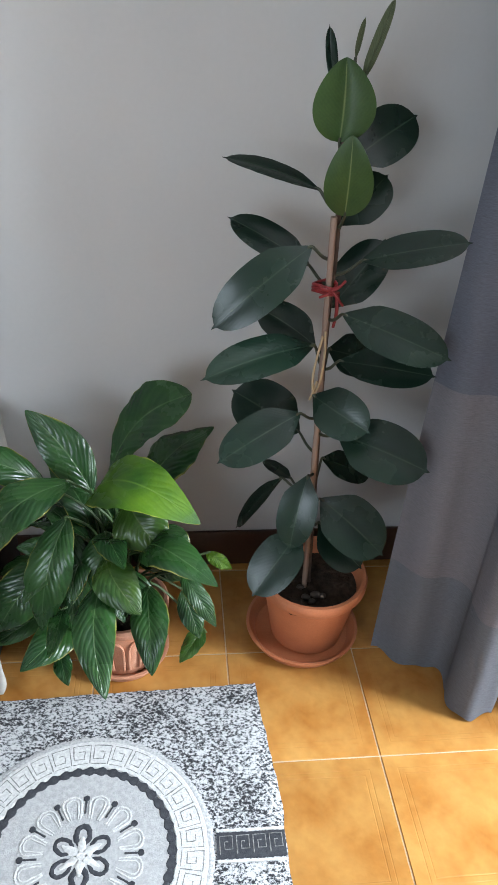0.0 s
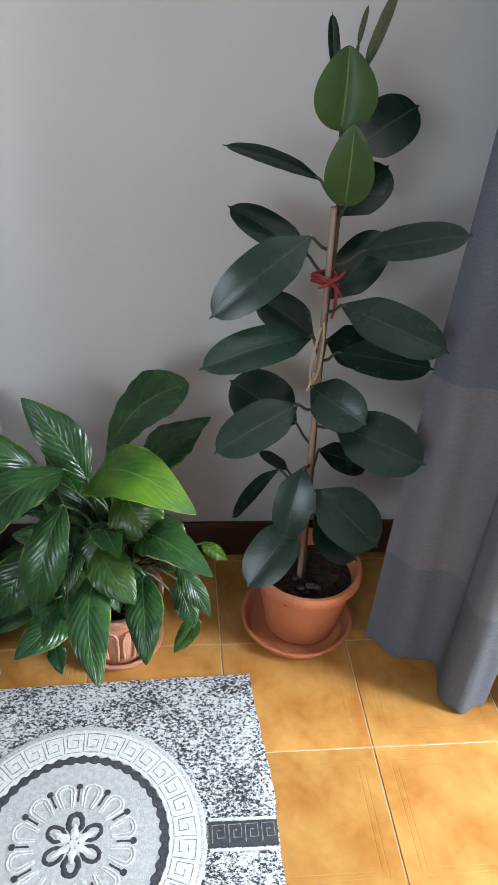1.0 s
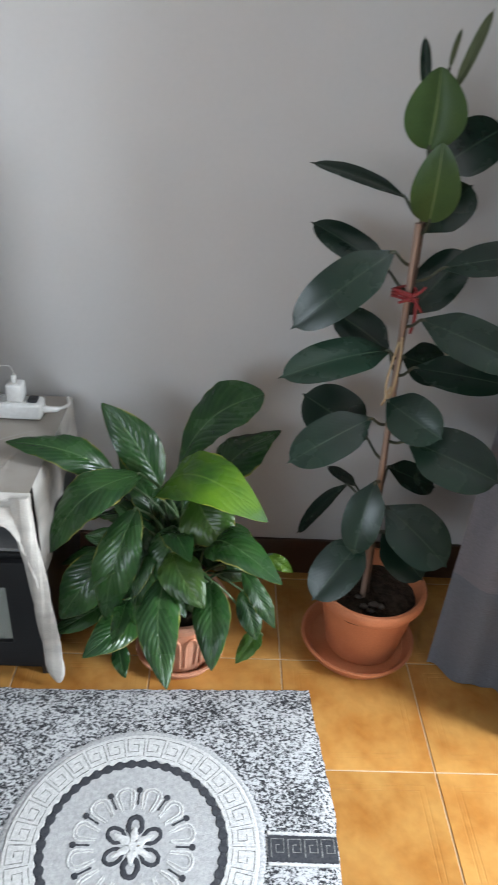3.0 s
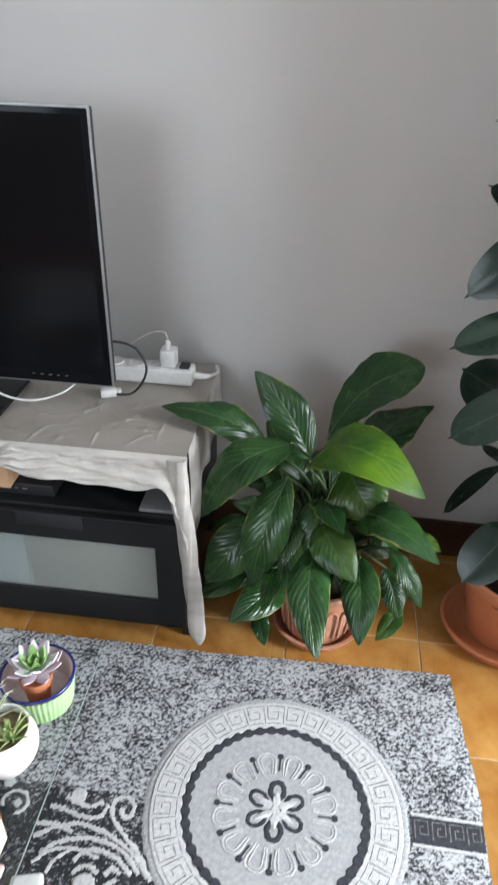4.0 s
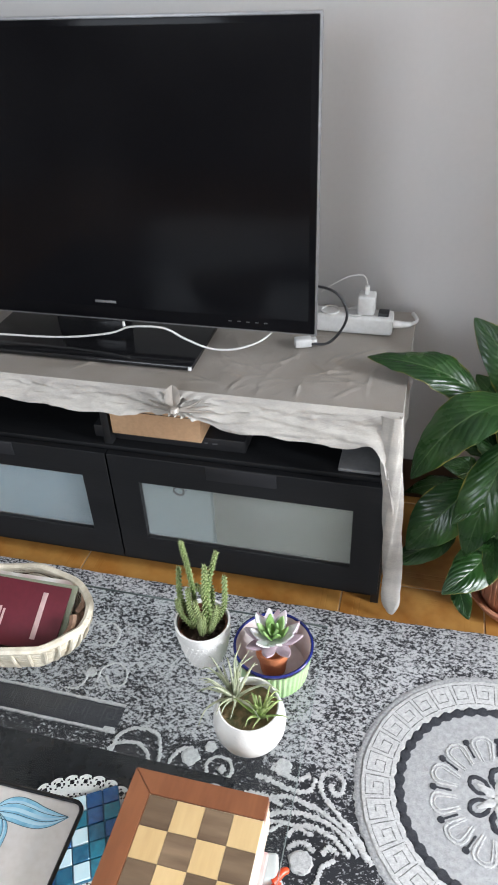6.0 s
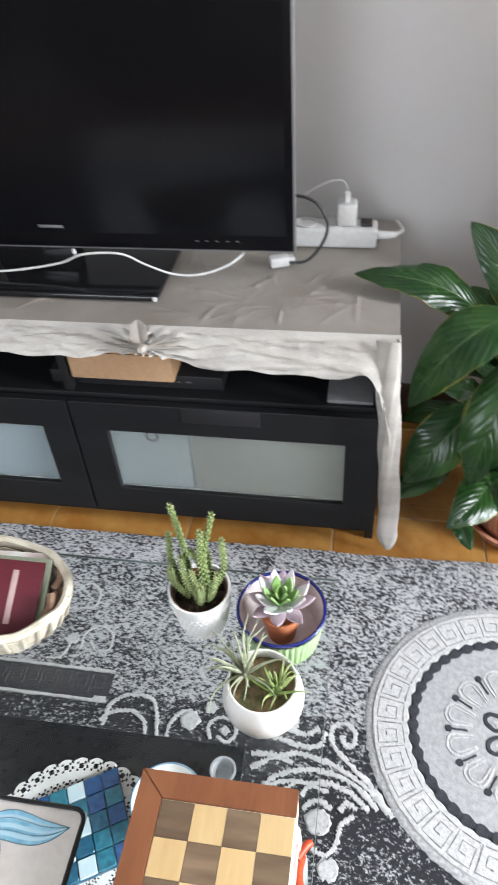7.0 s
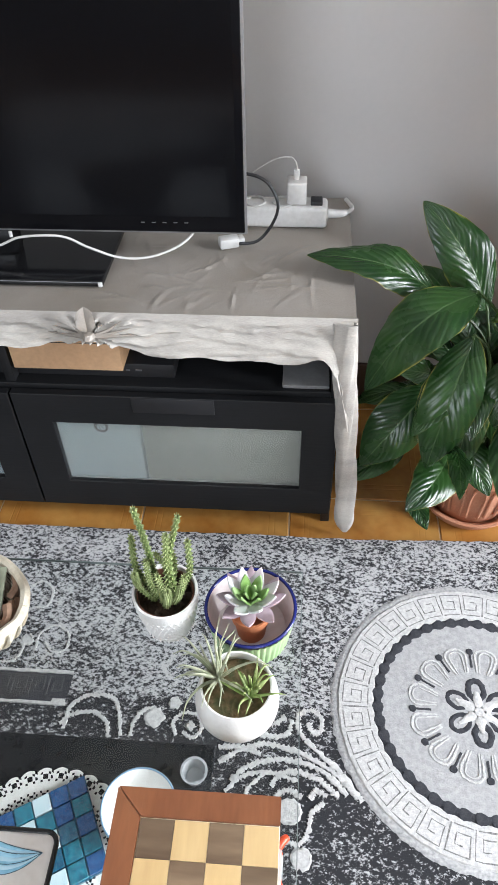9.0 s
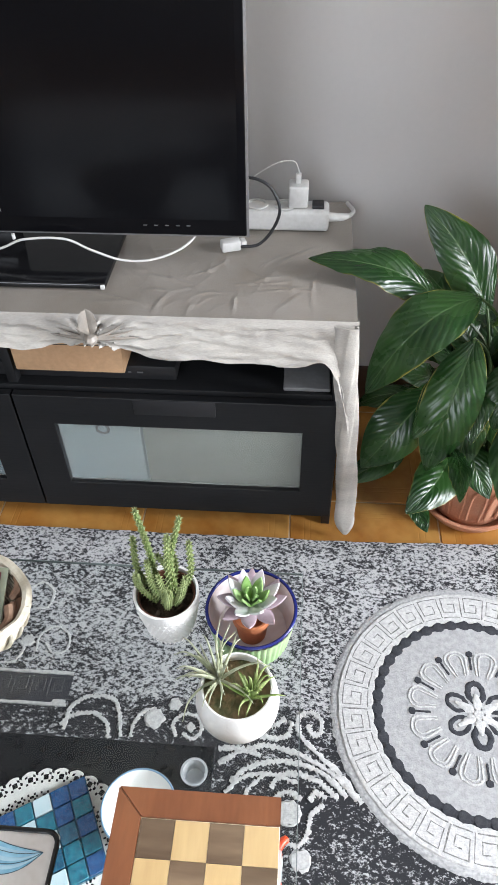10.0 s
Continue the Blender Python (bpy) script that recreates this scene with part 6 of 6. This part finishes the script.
card("menu_card", -0.515, -0.892, TZ + 0.047, 0.15, 0.105, 0.003, 28, 4, PAPER, "cream card tucked into the basket")
card("menu_card", -0.512, -0.900, TZ + 0.052, 0.15, 0.100, 0.003, 28, 3, SAGE, "sage green card tucked into the basket")
mc, m = card("menu_card", -0.518, -0.908, TZ + 0.057, 0.150, 0.098, 0.003, 28, 2, MAROON, "maroon card with pale script tucked into the basket")
for k in range(6):
    w = (0.030, 0.036, 0.026, 0.034, 0.030, 0.022)[k]
    part("print_bar", moved(box(-0.02 - k * 0.0062, -0.0165 - k * 0.0062, -w / 2 - 0.012, w / 2 - 0.012, 0.0015, 0.0021), m), PINKTXT, mc, "pale print")
part("title_bar", moved(box(0.034, 0.042, -0.034, 0.036, 0.0015, 0.0021, 0.0002), m), PINKTXT, mc, "pale script title")
for k, (x, y) in enumerate(((-0.422, -0.885), (-0.428, -0.902), (-0.418, -0.90), (-0.43, -0.87), (-0.425, -0.918))):
    part("cinnamon_stick", tube([(x, y - 0.012, TZ + 0.030 + 0.006 * k), (x + 0.006, y, TZ + 0.038 + 0.006 * k), (x + 0.002, y + 0.014, TZ + 0.044 + 0.006 * k)], 0.006, n=7, per=3), M("dry_bark", (0.16, 0.085, 0.05), 0.8, c2=(0.24, 0.15, 0.10), scale=60), bas, "dry brown stick")

# spray bottle on the rug beside the table
spx, spy = -0.108, -1.075
sp = thing("spray_bottle", (spx, spy, 0.012), "clear spray bottle with a white and orange-red trigger head", "spray bottle")
part("bottle", lathe([(0.001, 0), (0.030, 0), (0.033, 0.004), (0.033, 0.110), (0.028, 0.128), (0.014, 0.142), (0.013, 0.152), (0.001, 0.152)], (spx, spy, 0.0165), 40), M("bottle_milky", (0.62, 0.65, 0.66), 0.3, trans=0.4, scale=12), sp)
part("collar", lathe([(0.001, -0.006), (0.020, -0.006), (0.022, -0.002), (0.021, 0.020), (0.015, 0.025), (0.001, 0.025)], (spx, spy, 0.166), 28, ribs=28, rib=0.0008), SPRAYRED, sp, "orange-red collar")
bm = box(-0.022, 0.026, -0.016, 0.022, 0.0, 0.022, 0.006, 3)
part("head", moved(bm, Matrix.Translation((spx, spy, 0.189)) @ Matrix.Rotation(radians(14), 4, "Z")), WHITEPL, sp, "white head")
part("nozzle", tube([(spx - 0.006, spy - 0.014, 0.200), (spx - 0.010, spy - 0.036, 0.199)], 0.0115, 0.0105, n=14, per=2), SPRAYRED, sp, "orange-red nozzle")
part("nozzle_guard", tube([(spx + 0.020, spy - 0.012, 0.205), (spx + 0.030, spy + 0.004, 0.204), (spx + 0.036, spy + 0.010, 0.200)], 0.0060, 0.0050, n=10), SPRAYRED, sp, "orange-red clip")
part("trigger", tube([(spx + 0.024, spy - 0.006, 0.196), (spx + 0.022, spy - 0.024, 0.186), (spx + 0.026, spy - 0.036, 0.168), (spx + 0.034, spy - 0.046, 0.150)], 0.0080, 0.0055, n=10), SPRAYRED, sp, "orange-red trigger")
sp.scale = (1, 1, 0.88)

# ---- floor ----
floor = solo("floor", box(X0, X1, Y0, Y1, -0.10, -0.0022), GROUT, "amber glazed ceramic floor tiles with pale joints", kind="structure", smooth=False)
PXT, PYT = 0.316, 0.297


def tile_mesh():
    bm = bmesh.new()
    hx, hy = PXT / 2 - 0.0016, PYT / 2 - 0.0016

    def loop(inset, z):
        return [bm.verts.new((sx * (hx - inset), sy * (hy - inset), z)) for sx, sy in ((-1, -1), (1, -1), (1, 1), (-1, 1))]

    rows = [loop(0, -0.005), loop(0, -0.0014), loop(0.0014, 0.0)]
    for ins in (0.028, 0.040):
        rows += [loop(ins, 0.0), loop(ins + 0.0014, -0.00035), loop(ins + 0.0022, -0.00035), loop(ins + 0.0036, 0.0)]
    for a, b in zip(rows, rows[1:]):
        for k in range(4):
            bm.faces.new((a[k], a[(k + 1) % 4], b[(k + 1) % 4], b[k]))
    bm.faces.new(rows[-1])
    return finish(bm, "tile", TILE, smooth=False)


TM = tile_mesh()
for i in range(-11, 6):
    for j in range(-10, 3):
        cx, cy = 0.864 + PXT * (i + 0.5), -0.631 + PYT * (j + 0.5)
        if not (X0 + 0.05 < cx < X1 + 0.1 and Y0 + 0.05 < cy < Y1 + 0.12):
            continue
        t = new("tile", TM)
        t.parent = floor
        t.location = (cx, cy, 0.0)
        t.rotation_euler = (random.uniform(-0.0006, 0.0006), random.uniform(-0.0006, 0.0006), math.pi * (random.random() < 0.5))
